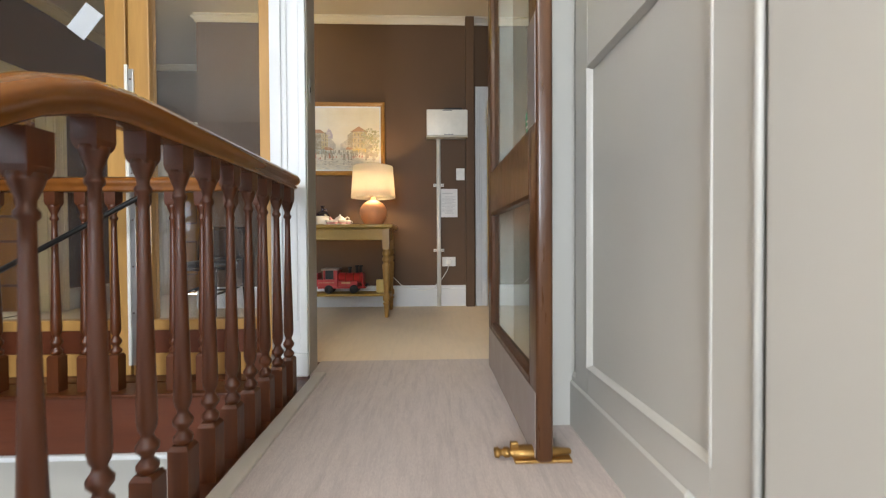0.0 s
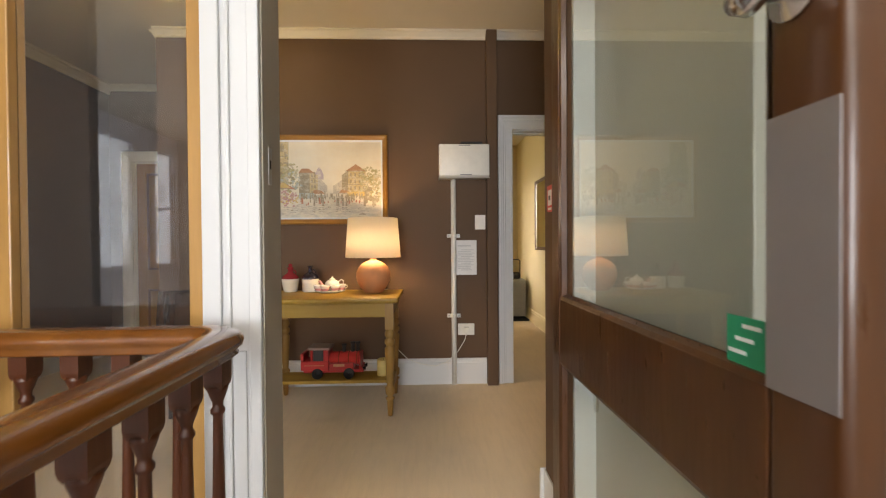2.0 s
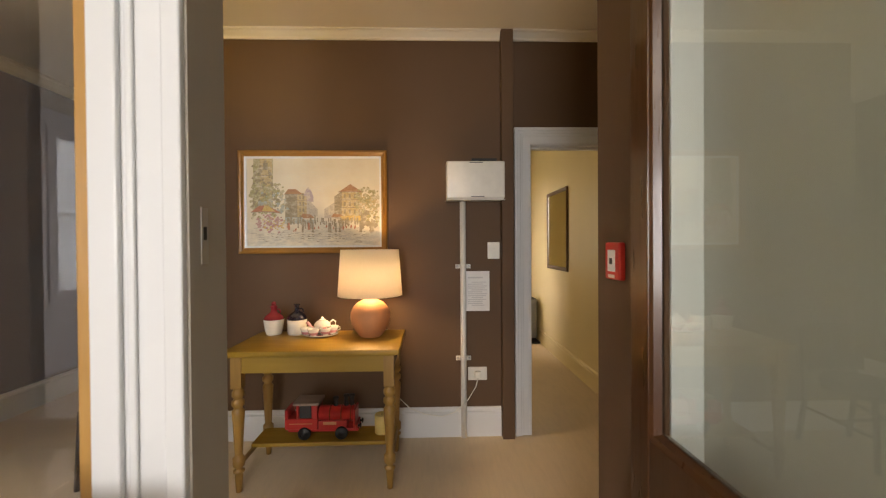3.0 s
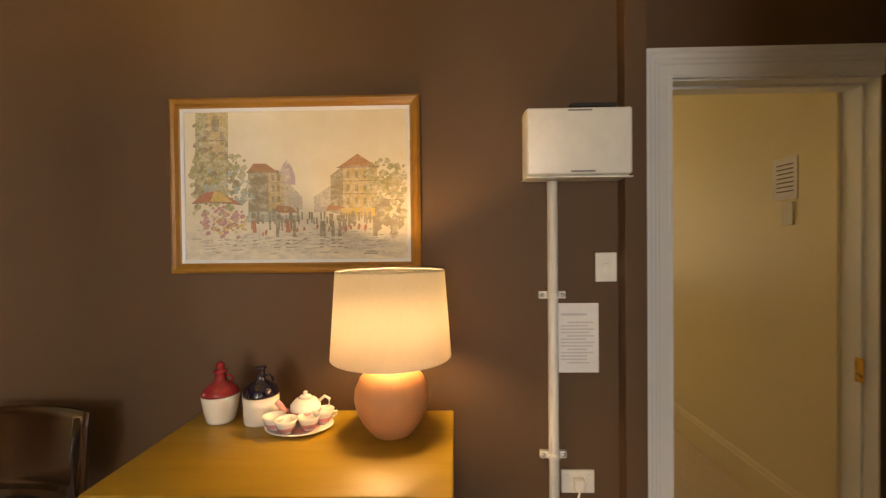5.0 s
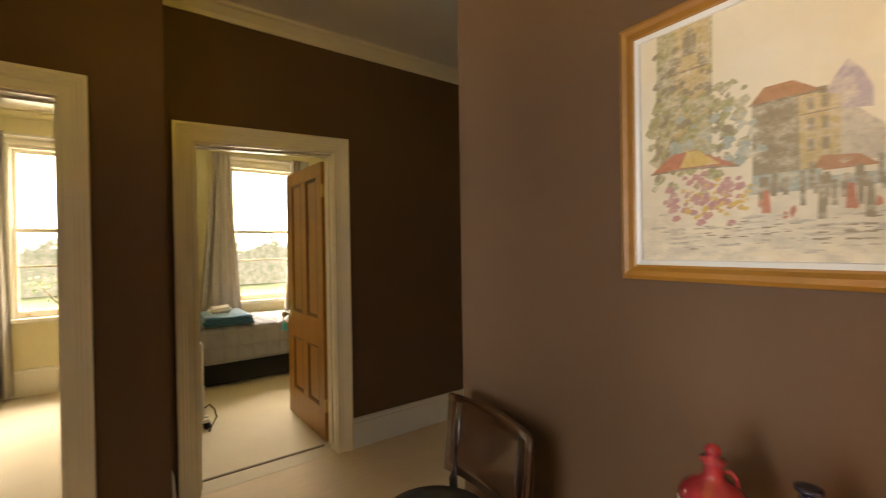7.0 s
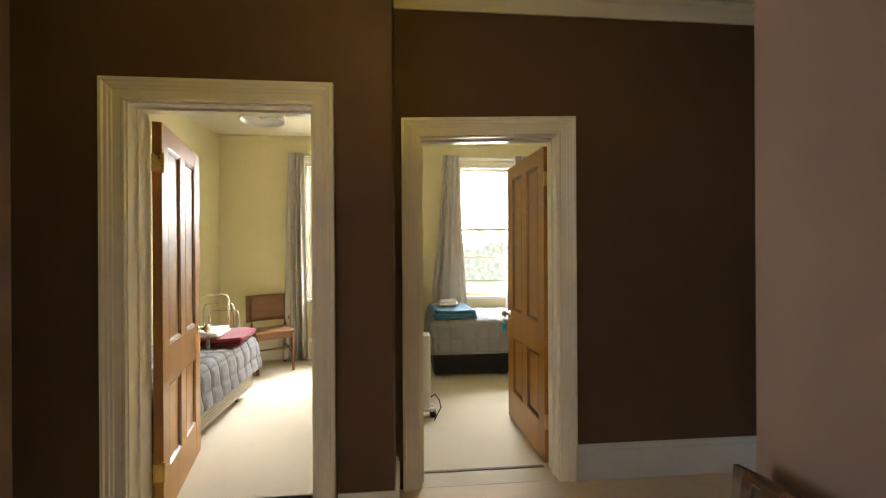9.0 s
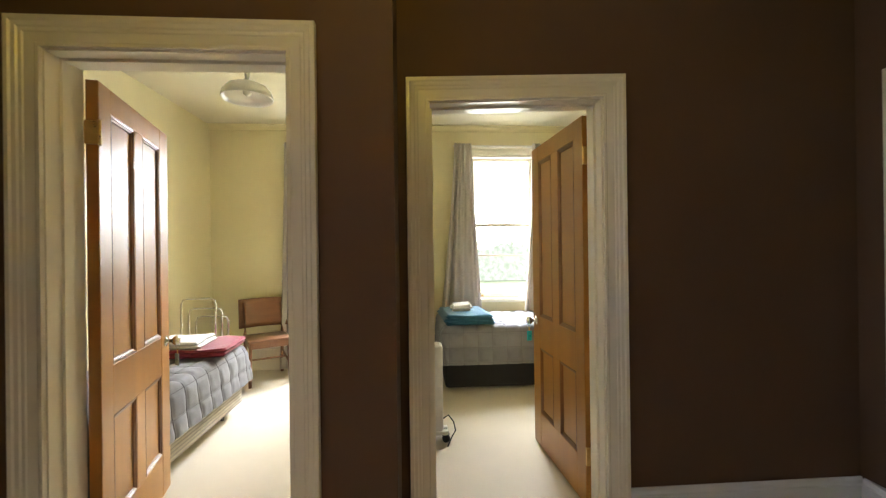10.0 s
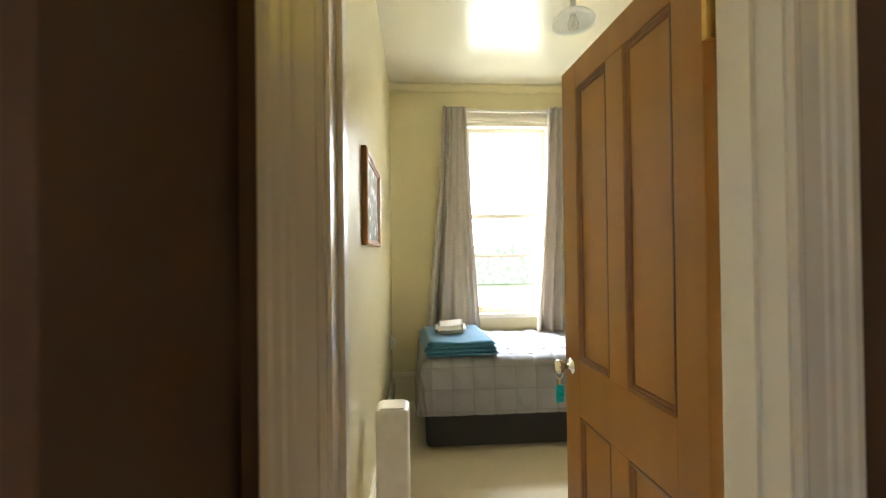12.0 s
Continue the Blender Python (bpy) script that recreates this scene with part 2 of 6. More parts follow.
# ---- building helpers ----
def part(name, bm, material, parent=None, label=""):
    me = bpy.data.meshes.new(name)
    if isinstance(bm, tuple):
        me.from_pydata(*bm)
    else:
        bm.normal_update()
        bm.to_mesh(me)
        bm.free()
    for m in material if isinstance(material, list) else [material]:
        me.materials.append(m)
    ob = new(name, me)
    if parent:
        ob.parent = parent
        ob.matrix_parent_inverse = Matrix.Identity(4)
    if label:
        ob["label"] = label
    return ob


def empty(name, place=(0, 0, 0), rz=0.0):
    ob = new(name)
    ob.empty_display_size = 0.05
    ob.matrix_world = pose(*place, 0, 0, rz)
    return ob


def add_box(bm, x0, x1, y0, y1, z0, z1, mat=0):
    vs = [bm.verts.new((x, y, z)) for z in (z0, z1) for x, y in ((x0, y0), (x1, y0), (x1, y1), (x0, y1))]
    fs = [bm.faces.new([vs[i] for i in q]) for q in ((3, 2, 1, 0), (4, 5, 6, 7), (0, 1, 5, 4), (1, 2, 6, 5), (2, 3, 7, 6), (3, 0, 4, 7))]
    for f in fs:
        f.material_index = mat
    return vs


def box(x0, x1, y0, y1, z0, z1, bev=0.0, seg=2):
    bm = bmesh.new()
    add_box(bm, x0, x1, y0, y1, z0, z1)
    if bev:
        bmesh.ops.bevel(bm, geom=bm.edges[:], offset=bev, segments=seg, affect="EDGES", profile=0.5)
        if seg > 2:
            smooth(bm)
    return bm


def smooth(bm, on=True):
    for f in bm.faces:
        f.smooth = on


def add_lathe(bm, profile, seg=24, at=(0, 0, 0), turn=0.0, cap=True, soft=True):
    rings = []
    for r, z in profile:
        rings.append([bm.verts.new((at[0] + r * math.cos(turn + 2 * math.pi * i / seg), at[1] + r * math.sin(turn + 2 * math.pi * i / seg), at[2] + z)) for i in range(seg)])
    for a, b in zip(rings, rings[1:]):
        for i in range(seg):
            f = bm.faces.new((a[i], a[(i + 1) % seg], b[(i + 1) % seg], b[i]))
            f.smooth = soft
    if cap:
        bm.faces.new(list(reversed(rings[0])))
        bm.faces.new(rings[-1])


def lathe(profile, seg=24, cap=True, soft=True, turn=0.0, at=(0, 0, 0)):
    bm = bmesh.new()
    add_lathe(bm, profile, seg, at, turn, cap, soft)
    return bm


def add_tube(bm, pts, radius, seg=10, flat=1.0, square=False):
    """A tube along a polyline; flat squeezes it across the way up."""
    pts = [Vector(p) for p in pts]
    rings = []
    for i, p in enumerate(pts):
        d = (pts[min(i + 1, len(pts) - 1)] - pts[max(i - 1, 0)]).normalized()
        side = d.cross(Vector((0, 0, 1)))
        if side.length < 0.05:
            side = d.cross(Vector((0, 1, 0)))
        side.normalize()
        up = side.cross(d)
        rings.append([bm.verts.new(p + side * radius * math.cos(2 * math.pi * k / seg) + up * radius * flat * math.sin(2 * math.pi * k / seg)) for k in range(seg)])
    for a, b in zip(rings, rings[1:]):
        for k in range(seg):
            bm.faces.new((a[k], b[k], b[(k + 1) % seg], a[(k + 1) % seg])).smooth = True
    bm.faces.new(rings[0])
    bm.faces.new(list(reversed(rings[-1])))


def tube(pts, radius, seg=10, flat=1.0):
    bm = bmesh.new()
    add_tube(bm, pts, radius, seg, flat)
    bmesh.ops.recalc_face_normals(bm, faces=bm.faces)
    return bm


def sweep(pts, outline):
    """An outline (across, up) carried along a level or sloping polyline."""
    bm = bmesh.new()
    pts = [Vector(p) for p in pts]
    rings = []
    for i, p in enumerate(pts):
        a = (p - pts[i - 1]).normalized() if i else None
        b = (pts[i + 1] - p).normalized() if i + 1 < len(pts) else None
        d = ((a or b) + (b or a)).normalized()
        flatd = Vector((d.x, d.y, 0)).normalized()
        side = Vector((flatd.y, -flatd.x, 0))
        k = 1.0
        if a and b:
            k = 1 / max(0.5, math.sqrt((1 + a.dot(b)) / 2))
        rings.append([bm.verts.new(p + side * u * k + Vector((0, 0, v))) for u, v in outline])
    n = len(outline)
    for r, s in zip(rings, rings[1:]):
        for k in range(n):
            bm.faces.new((r[k], s[k], s[(k + 1) % n], r[(k + 1) % n])).smooth = True
    bm.faces.new(rings[0])
    bm.faces.new(list(reversed(rings[-1])))
    bmesh.ops.recalc_face_normals(bm, faces=bm.faces)
    return bm


def structure(name, bm, material, label, category):
    return tagged(part(name, bm, material), label, category, kind="structure")


def boxes(*bs):
    bm = bmesh.new()
    for b in bs:
        add_box(bm, *b)
    return bm


def wall_with_holes(x0, x1, y0, y1, z0, z1, along, holes):
    """A wall cut by rectangular openings (a0, a1, low, high) along x or y, built of butted blocks."""
    bm = bmesh.new()
    lo, hi = (x0, x1) if along == "x" else (y0, y1)

    def put(a, b, za, zb):
        if b - a > 1e-4 and zb - za > 1e-4:
            add_box(bm, *((a, b, y0, y1) if along == "x" else (x0, x1, a, b)), za, zb)

    at = lo
    for a, b, low, high in sorted(holes):
        put(at, a, z0, z1)
        put(a, b, z0, low)
        put(a, b, high, z1)
        at = b
    put(at, hi, z0, z1)
    return bm


# ---- structure: walls, floors, ceilings ----
H = 2.82
BROWN_L, CREAM_L = "brown painted plaster wall of the upstairs hall", "cream painted plaster wall of a bedroom"
structure("wall_hall_north", wall_with_holes(-2.15, 1.75, 3.98, 4.06, 0, H, "x", [(0.647, 1.462, 0, 2.04)]), BROWN_WALL, BROWN_L, "wall")
structure("wall_recess_side", box(-2.15, -2.07, 4.06, 5.13, 0, H), BROWN_WALL, BROWN_L, "wall")
structure("wall_recess_back", wall_with_holes(-3.47, -2.07, 5.13, 5.21, 0, H, "x", [(-3.15, -2.37, 0, 2.02)]), BROWN_WALL, BROWN_L, "wall")
structure("wall_hall_west", wall_with_holes(-3.47, -3.39, 2.91, 5.13, 0, H, "y", [(3.05, 3.86, 0, 2.03)]), BROWN_WALL, BROWN_L, "wall")
structure("wall_hall_west_near", wall_with_holes(-3.11, -3.03, 0.62, 2.91, 0, H, "y", [(1.71, 2.535, 0, 2.04)]), BROWN_WALL, BROWN_L, "wall")
structure("wall_hall_jog", box(-3.47, -3.11, 2.83, 2.91, 0, H), BROWN_WALL, BROWN_L, "wall")
structure("wall_hall_south_west", box(-3.03, -2.1, 0.62, 0.7, 0, H), BROWN_WALL, BROWN_L, "wall")
structure("wall_hall_side", box(-2.14, -2.1, 0.7, 2.01, 0, H), BROWN_WALL, BROWN_L, "wall")
structure("wall_hall_south_east", box(0.452, 1.75, 2.012, 2.33, 0, H), BROWN_WALL, BROWN_L, "wall")
structure("wall_hall_east", box(1.75, 1.83, 2.012, 4.06, 0, H), BROWN_WALL, BROWN_L, "wall")
structure("wall_door_head", box(-2.1, 0.57, 1.89, 2.01, 2.56, H), STAIR_WALL, "pale painted wall above the glazed screen", "wall")
structure("wall_landing_east", box(0.57, 0.67, -3.6, 2.012, -2.5, H), GREY_PANEL, "grey-white painted wall beside the stairs", "wall")
structure("wall_stair_west", boxes((-2.18, -2.14, 0.5, 1.89, -2.5, H), (-2.18, -2.14, -3.6, 0.5, -2.5, -0.2)), STAIR_WALL, "grey painted wall of the stairwell", "wall")
structure("wall_stair_south", wall_with_holes(-2.18, 0.67, -3.7, -3.6, -2.5, H, "x", [(-1.6, 0.2, 0.6, 2.4)]), STAIR_WALL, "grey painted end wall of the stairwell", "wall")
structure("wall_stair_north", box(-2.14, -0.55, 1.80, 1.86, -2.5, -0.27), LOWER_WALL, "off-white wall below the landing edge", "wall")
structure("wall_below_landing", box(-0.53, -0.47, -3.6, 1.80, -2.5, -0.75), LOWER_WALL, "off-white wall beside the lower stairs", "wall")

structure("floor_hall", boxes((-3.39, 1.75, 2.10, 3.98, -0.2, 0), (-3.39, -2.15, 3.98, 5.13, -0.2, 0), (-3.03, -2.14, 0.7, 2.10, -0.2, 0)), HALL_CARPET, "beige hall carpet with faint wear", "carpet")
structure("floor_landing", boxes((-0.42, 0.57, 0.66, 1.89, -0.2, 0.002), (-0.50, 0.57, 1.89, 2.10, -0.2, 0.002)), LANDING_CARPET, "mauve-grey landing carpet", "carpet")
structure("floor_sill", boxes((-2.14, -0.50, 1.83, 2.10, -0.2, -0.002)), FASCIA, "dark floor edge under the glazed screen", "floor")
structure("landing_edge", box(-0.475, -0.42, 0.66, 1.888, -0.2, 0.012, 0.006), STRIP, "worn cream painted strip along the landing edge", "trim")
structure("landing_fascia", box(-0.56, -0.475, 0.66, 1.83, -0.30, -0.004), FASCIA, "red-brown timber fascia of the landing", "trim")
structure("floor_bedroom_near", boxes((-6.3, -3.03, 0.7, 2.83, -0.2, 0)), BED_CARPET, "cream bedroom carpet", "carpet")
structure("floor_bedroom_far", boxes((-6.3, -3.545, 2.98, 5.3, -0.2, 0.004), (-3.545, -3.39, 3.05, 3.86, -0.2, 0.001)), BED_CARPET, "cream bedroom carpet with an uneven edge at the door", "carpet")
structure("floor_room_north", boxes((-0.5, 1.44, 3.98, 7.5, -0.2, -0.002)), HALL_CARPET, "beige carpet of the room past the hall", "carpet")
structure("floor_lower", boxes((-2.18, 0.67, -3.6, 1.9, -2.6, -2.5)), LANDING_CARPET, "carpet at the foot of the stairs", "carpet")

structure("ceiling_hall", boxes((-3.47, 1.83, 0.6, 5.21, H, H + 0.1)), CEILING, "off-white painted hall ceiling", "ceiling")
structure("ceiling_landing", boxes((-2.18, -1.55, -3.7, 0.6, H, H + 0.1), (-0.25, 0.67, -3.7, 0.6, H, H + 0.1), (-1.55, -0.25, -3.7, -1.75, H, H + 0.1), (-1.55, -0.25, -0.25, 0.6, H, H + 0.1)), CEILING, "off-white painted ceiling above the stairs", "ceiling")
structure("ceiling_bedroom_near", boxes((-6.45, -3.11, 0.6, 2.9, 2.76, H + 0.1)), CREAM_CEIL, "cream gloss bedroom ceiling", "ceiling")
structure("ceiling_bedroom_far", boxes((-6.45, -3.47, 2.9, 5.4, 2.76, H + 0.1)), CREAM_CEIL, "cream gloss bedroom ceiling", "ceiling")
structure("ceiling_room_north", boxes((-0.6, 1.6, 4.06, 7.6, 2.76, H + 0.1)), CEILING, "off-white ceiling of the room past the hall", "ceiling")

structure("wall_bedroom_west", wall_with_holes(-6.45, -6.3, 0.6, 5.4, -0.2, 2.76, "y", [(1.72, 2.50, 0.74, 2.44), (3.63, 4.41, 0.74, 2.44)]), CREAM_WALL, CREAM_L, "wall")
structure("wall_bedroom_near_south", box(-6.3, -3.11, 0.62, 0.7, 0, 2.76), CREAM_WALL, CREAM_L, "wall")
structure("wall_bedroom_party", box(-6.3, -3.47, 2.83, 2.98, 0, 2.76), CREAM_WALL, CREAM_L, "wall")
structure("wall_bedroom_near_east", wall_with_holes(-3.19, -3.11, 0.7, 2.83, 0, 2.76, "y", [(1.71, 2.535, 0, 2.04)]), CREAM_WALL, CREAM_L, "wall")
structure("wall_bedroom_far_east", wall_with_holes(-3.55, -3.47, 2.98, 5.3, 0, 2.76, "y", [(3.05, 3.86, 0, 2.03)]), CREAM_WALL, CREAM_L, "wall")
structure("wall_bedroom_far_north", box(-6.3, -3.55, 5.3, 5.38, 0, 2.76), CREAM_WALL, CREAM_L, "wall")
ROOM_CREAM = paint("pale_cream_room_paint", (0.72, 0.62, 0.38), 0.5, 0.03, 50)
structure("wall_room_north_east", box(1.44, 1.52, 4.142, 7.5, 0, 2.76), ROOM_CREAM, "pale cream wall of the room past the hall", "wall")
structure("wall_room_north_west", box(-0.58, -0.5, 4.14, 7.5, 0, 2.76), ROOM_CREAM, "pale cream wall of the room past the hall", "wall")
structure("wall_room_north_south", wall_with_holes(-0.5, 1.44, 4.06, 4.14, 0, 2.76, "x", [(0.647, 1.44, 0, 2.04)]), ROOM_CREAM, "pale cream wall of the room past the hall", "wall")
# The opening is out of view, cut to hold the added fill lamp.
structure("wall_room_north_end", wall_with_holes(-0.58, 1.52, 7.5, 7.6, 0, 2.76, "x", [(-0.42, 0.32, 0.8, 2.3)]), ROOM_CREAM, "pale cream wall of the room past the hall", "wall")


# ---- boarded gallery across the stairwell, mirrored in the screen's glass ----
GALLERY = paint("grey_blue_board_paint", (0.66, 0.66, 0.73), 0.35, 0.08, 50)
FROST = thin_cloth("frosted_window_glass", (0.50, 0.55, 0.62), 0.9)
structure("floor_gallery", box(-4.1, -2.14, -3.6, 0.5, -0.2, -0.001), LANDING_CARPET, "carpet of the gallery across the stairwell", "carpet")
structure("ceiling_gallery", box(-4.2, -2.18, -3.7, 0.6, H, H + 0.1), CEILING, "off-white ceiling of the gallery", "ceiling")
structure("wall_gallery_west", wall_with_holes(-4.2, -4.1, -3.7, 0.6, -0.2, H, "y", [(-3.50, -2.98, 0.82, 2.58), (-2.60, -1.76, 0.82, 2.58)]), GALLERY, "grey-blue painted wall of the gallery", "wall")
structure("wall_gallery_north", box(-4.1, -2.14, 0.5, 0.6, -0.2, H), STAIR_WALL, "grey painted end wall of the gallery", "wall")
structure("wall_gallery_south", box(-4.1, -2.18, -3.7, -3.6, -0.2, H), STAIR_WALL, "grey painted end wall of the gallery", "wall")
for ya, yb in ((-3.50, -2.98), (-2.60, -1.76)):
    gw = tagged(empty("window_gallery"), "tall grey-blue gallery window with frosted glass", "window", kind="structure")
    part("window_frame", boxes((-4.19, -4.075, ya - 0.07, ya + 0.03, 0.75, 2.65), (-4.19, -4.075, yb - 0.03, yb + 0.07, 0.75, 2.65), (-4.19, -4.075, ya + 0.03, yb - 0.03, 0.75, 0.86), (-4.19, -4.075, ya + 0.03, yb - 0.03, 2.54, 2.65)), GALLERY, gw)
    part("pane", box(-4.155, -4.149, ya + 0.03, yb - 0.03, 0.86, 2.54), FROST, gw)
    part("glazing_bar", box(-4.165, -4.14, ya + 0.03, yb - 0.03, 1.69, 1.72), GALLERY, gw)
    for y in (ya + 0.07, ya + 0.13):
        part("pull_bar", tube([(-4.13, y, 0.92), (-4.05, y, 0.95), (-4.05, y, 2.25), (-4.13, y, 2.28)], 0.012), CHROME, gw, "long bright pull bar")
boards = tagged(empty("wall_boards"), "grey-blue tongue and groove boarding of the gallery", "panelling", kind="structure")
slat = box(-4.1, -4.088, 0, 0.062, 0.41, H - 0.03, 0.004)
first = part("board", slat, GALLERY, boards)
first.location = (0, 0.43, 0)
for k in range(1, 59):
    y = 0.43 - 0.068 * k
    if any(ya - 0.135 < y < yb + 0.072 for ya, yb in ((-3.50, -2.98), (-2.60, -1.76))):
        continue
    ob = new("board", first.data)
    ob.parent = boards
    ob.location = (0, y, 0)
structure("baseboard_gallery", box(-4.099, -4.07, -3.6, 0.5, 0.0, 0.38, 0.01), GALLERY, "tall grey-blue skirting of the gallery", "skirting")

# ---- stairs ----
bm = bmesh.new()
for k in range(1, 13):
    y1 = 0.66 - 0.27 * (k - 1)
    add_box(bm, -0.47, 0.57, y1 - 0.27, y1, -0.18 * k - 0.2, -0.18 * k)
structure("stairs", bm, LANDING_CARPET, "carpeted stairs that climb to the landing", "stairs")


# ---- trim ----
def skirting(name, run, normal, height=0.205, mat=WHITE_TRIM, label="white painted skirting board"):
    """run: ((x0, y0), (x1, y1)); normal: which way the face looks."""
    (xa, ya), (xb, yb) = run
    nx, ny = normal
    bm = bmesh.new()
    outline = [(0.0, 0.0), (0.020, 0.0), (0.020, height - 0.035), (0.014, height - 0.028), (0.014, height - 0.012), (0.006, height), (0.0, height)]
    ends = [[bm.verts.new((x + nx * u, y + ny * u, v)) for u, v in outline] for x, y in ((xa, ya), (xb, yb))]
    n = len(outline)
    for k in range(n):
        bm.faces.new((ends[0][k], ends[1][k], ends[1][(k + 1) % n], ends[0][(k + 1) % n]))
    bm.faces.new(ends[0])
    bm.faces.new(ends[1])
    bmesh.ops.recalc_face_normals(bm, faces=bm.faces)
    return structure(name, bm, mat, label, "skirting")


skirting("baseboard_north", ((-2.15, 3.98), (0.435, 3.98)), (0, -1))
skirting("baseboard_west", ((-3.39, 3.965), (-3.39, 5.13)), (1, 0))
skirting("baseboard_jog", ((-3.365, 2.91), (-3.03, 2.91)), (0, 1))
skirting("baseboard_west_near", ((-3.03, 2.645), (-3.03, 2.93)), (1, 0))
skirting("baseboard_west_far", ((-3.03, 0.7), (-3.03, 1.585)), (1, 0))
skirting("baseboard_recess", ((-3.37, 5.13), (-3.255, 5.13)), (0, -1))
skirting("baseboard_recess_side", ((-2.15, 3.96), (-2.15, 5.13)), (-1, 0))
structure("baseboard_stub", box(0.443, 0.4515, 2.10, 2.338, 0, 0.2, 0.003), WHITE_TRIM, "white painted skirting board", "skirting")
skirting("baseboard_stub_side", ((0.43, 2.33), (1.75, 2.33)), (0, 1))
skirting("baseboard_party", ((-6.3, 2.98), (-3.56, 2.98)), (0, 1), 0.22, CREAM_TRIM, "cream painted skirting board")
skirting("baseboard_window_far", ((-6.3, 2.98), (-6.3, 5.3)), (1, 0), 0.26, CREAM_TRIM, "cream painted skirting board")
skirting("baseboard_window_near", ((-6.3, 0.7), (-6.3, 2.83)), (1, 0), 0.26, CREAM_TRIM, "cream painted skirting board")
skirting("baseboard_bedroom_south", ((-6.3, 0.7), (-3.2, 0.7)), (0, 1), 0.22, CREAM_TRIM, "cream painted skirting board")
skirting("baseboard_room_north", ((1.44, 4.16), (1.44, 7.5)), (-1, 0), 0.18, ROOM_CREAM, "cream painted skirting board")
skirting("baseboard_landing", ((0.57, 0.66), (0.57, 1.289)), (-1, 0), 0.185, GREY_PANEL, "grey-white painted skirting board")


def cornice(name, run, normal, z=H, tall=1.0, mat=CEILING):
    (xa, ya), (xb, yb) = run
    nx, ny = normal
    bm = bmesh.new()
    outline = [(0.0, -0.062), (0.012, -0.062), (0.018, -0.045), (0.040, -0.018), (0.055, -0.012), (0.055, 0.0), (0.0, 0.0)]
    ends = [[bm.verts.new((x + nx * u, y + ny * u, z + v * tall)) for u, v in outline] for x, y in ((xa, ya), (xb, yb))]
    n = len(outline)
    for k in range(n):
        bm.faces.new((ends[0][k], ends[1][k], ends[1][(k + 1) % n], ends[0][(k + 1) % n]))
    bm.faces.new(ends[0])
    bm.faces.new(ends[1])
    bmesh.ops.recalc_face_normals(bm, faces=bm.faces)
    structure(name, bm, mat, "off-white moulded cornice", "cornice")


cornice("trim_cornice_north", ((-2.15, 3.98), (1.75, 3.98)), (0, -1))
cornice("trim_cornice_west", ((-3.39, 2.91), (-3.39, 5.13)), (1, 0), H, 1.6)
cornice("trim_cornice_west_near", ((-3.03, 0.7), (-3.03, 2.91)), (1, 0))
cornice("trim_cornice_recess", ((-3.39, 5.13), (-2.15, 5.13)), (0, -1))
cornice("trim_cornice_recess_side", ((-2.15, 3.98), (-2.15, 5.13)), (-1, 0))
cornice("trim_cornice_bedroom", ((-6.3, 2.98), (-6.3, 5.3)), (1, 0), 2.76, 1.0, CREAM_WALL)
cornice("trim_cornice_bedroom_near", ((-6.3, 0.7), (-6.3, 2.83)), (1, 0), 2.76, 1.0, CREAM_WALL)

ARCH = [(0.0, 0.0), (0.0, 0.016), (0.012, 0.016), (0.016, 0.014), (0.052, 0.0155), (0.057, 0.019), (0.068, 0.020), (0.074, 0.025), (0.088, 0.027), (0.095, 0.032), (0.110, 0.032), (0.113, 0.028), (0.113, 0.0)]


def architrave(name, axis, at, sign, a0, a1, head, mat, parent=None, left=True, right=True, wide=1.0, sag=0.0):
    """Moulded casing round an opening, mitred at the head. axis: the way the wall runs; at: the wall face; sign: which way the face looks."""
    bm = bmesh.new()
    rows = []
    for u, v in ARCH:
        u *= wide
        ring = [(a0 - u, 0.0), (a0 - u, head + u - sag), (a1 + u, head + u), (a1 + u, 0.0)]
        if not left:
            ring = [(a0, head + u)] + ring[2:]
        if not right:
            ring = ring[:-2] + [(a1, head + u)]
        rows.append([bm.verts.new((a, at + sign * v, z) if axis == "x" else (at + sign * v, a, z)) for a, z in ring])
    for r, s in zip(rows, rows[1:]):
        for k in range(len(r) - 1):
            bm.faces.new((r[k], r[k + 1], s[k + 1], s[k]))
    for k in (0, -1):
        bm.faces.new([r[k] for r in rows])
    bmesh.ops.recalc_face_normals(bm, faces=bm.faces)
    return part(name, bm, mat, parent)


def lining(axis, p0, p1, a0, a1, head, mat, parent, t=0.007, sag=0.0):
    """Timber lining of an opening, with a stop bead; sag lowers the head at its a0 end."""
    mid = (p0 + p1) / 2
    bm = bmesh.new()

    def put(a, b, q0, q1, za, zb, slope=0.0):
        vs = add_box(bm, *((a, b, q0, q1) if axis == "x" else (q0, q1, a, b)), za, zb)
        for v in vs:
            v.co.z -= slope * (a1 - (v.co.x if axis == "x" else v.co.y)) / (a1 - a0)

    put(a0, a0 + t, p0, p1, 0, head - t - sag)
    put(a1 - t, a1, p0, p1, 0, head - t)
    put(a0, a1, p0, p1, head - t, head + sag * 0.6, sag)
    put(a0 + t, a0 + t + 0.011, mid - 0.02, mid + 0.02, 0, head - t - sag)
    put(a1 - t - 0.011, a1 - t, mid - 0.02, mid + 0.02, 0, head - t)
    put(a0 + t + 0.011, a1 - t - 0.011, mid - 0.02, mid + 0.02, head - t - 0.011, head - t, sag)
    return part("lining", bm, mat, parent)


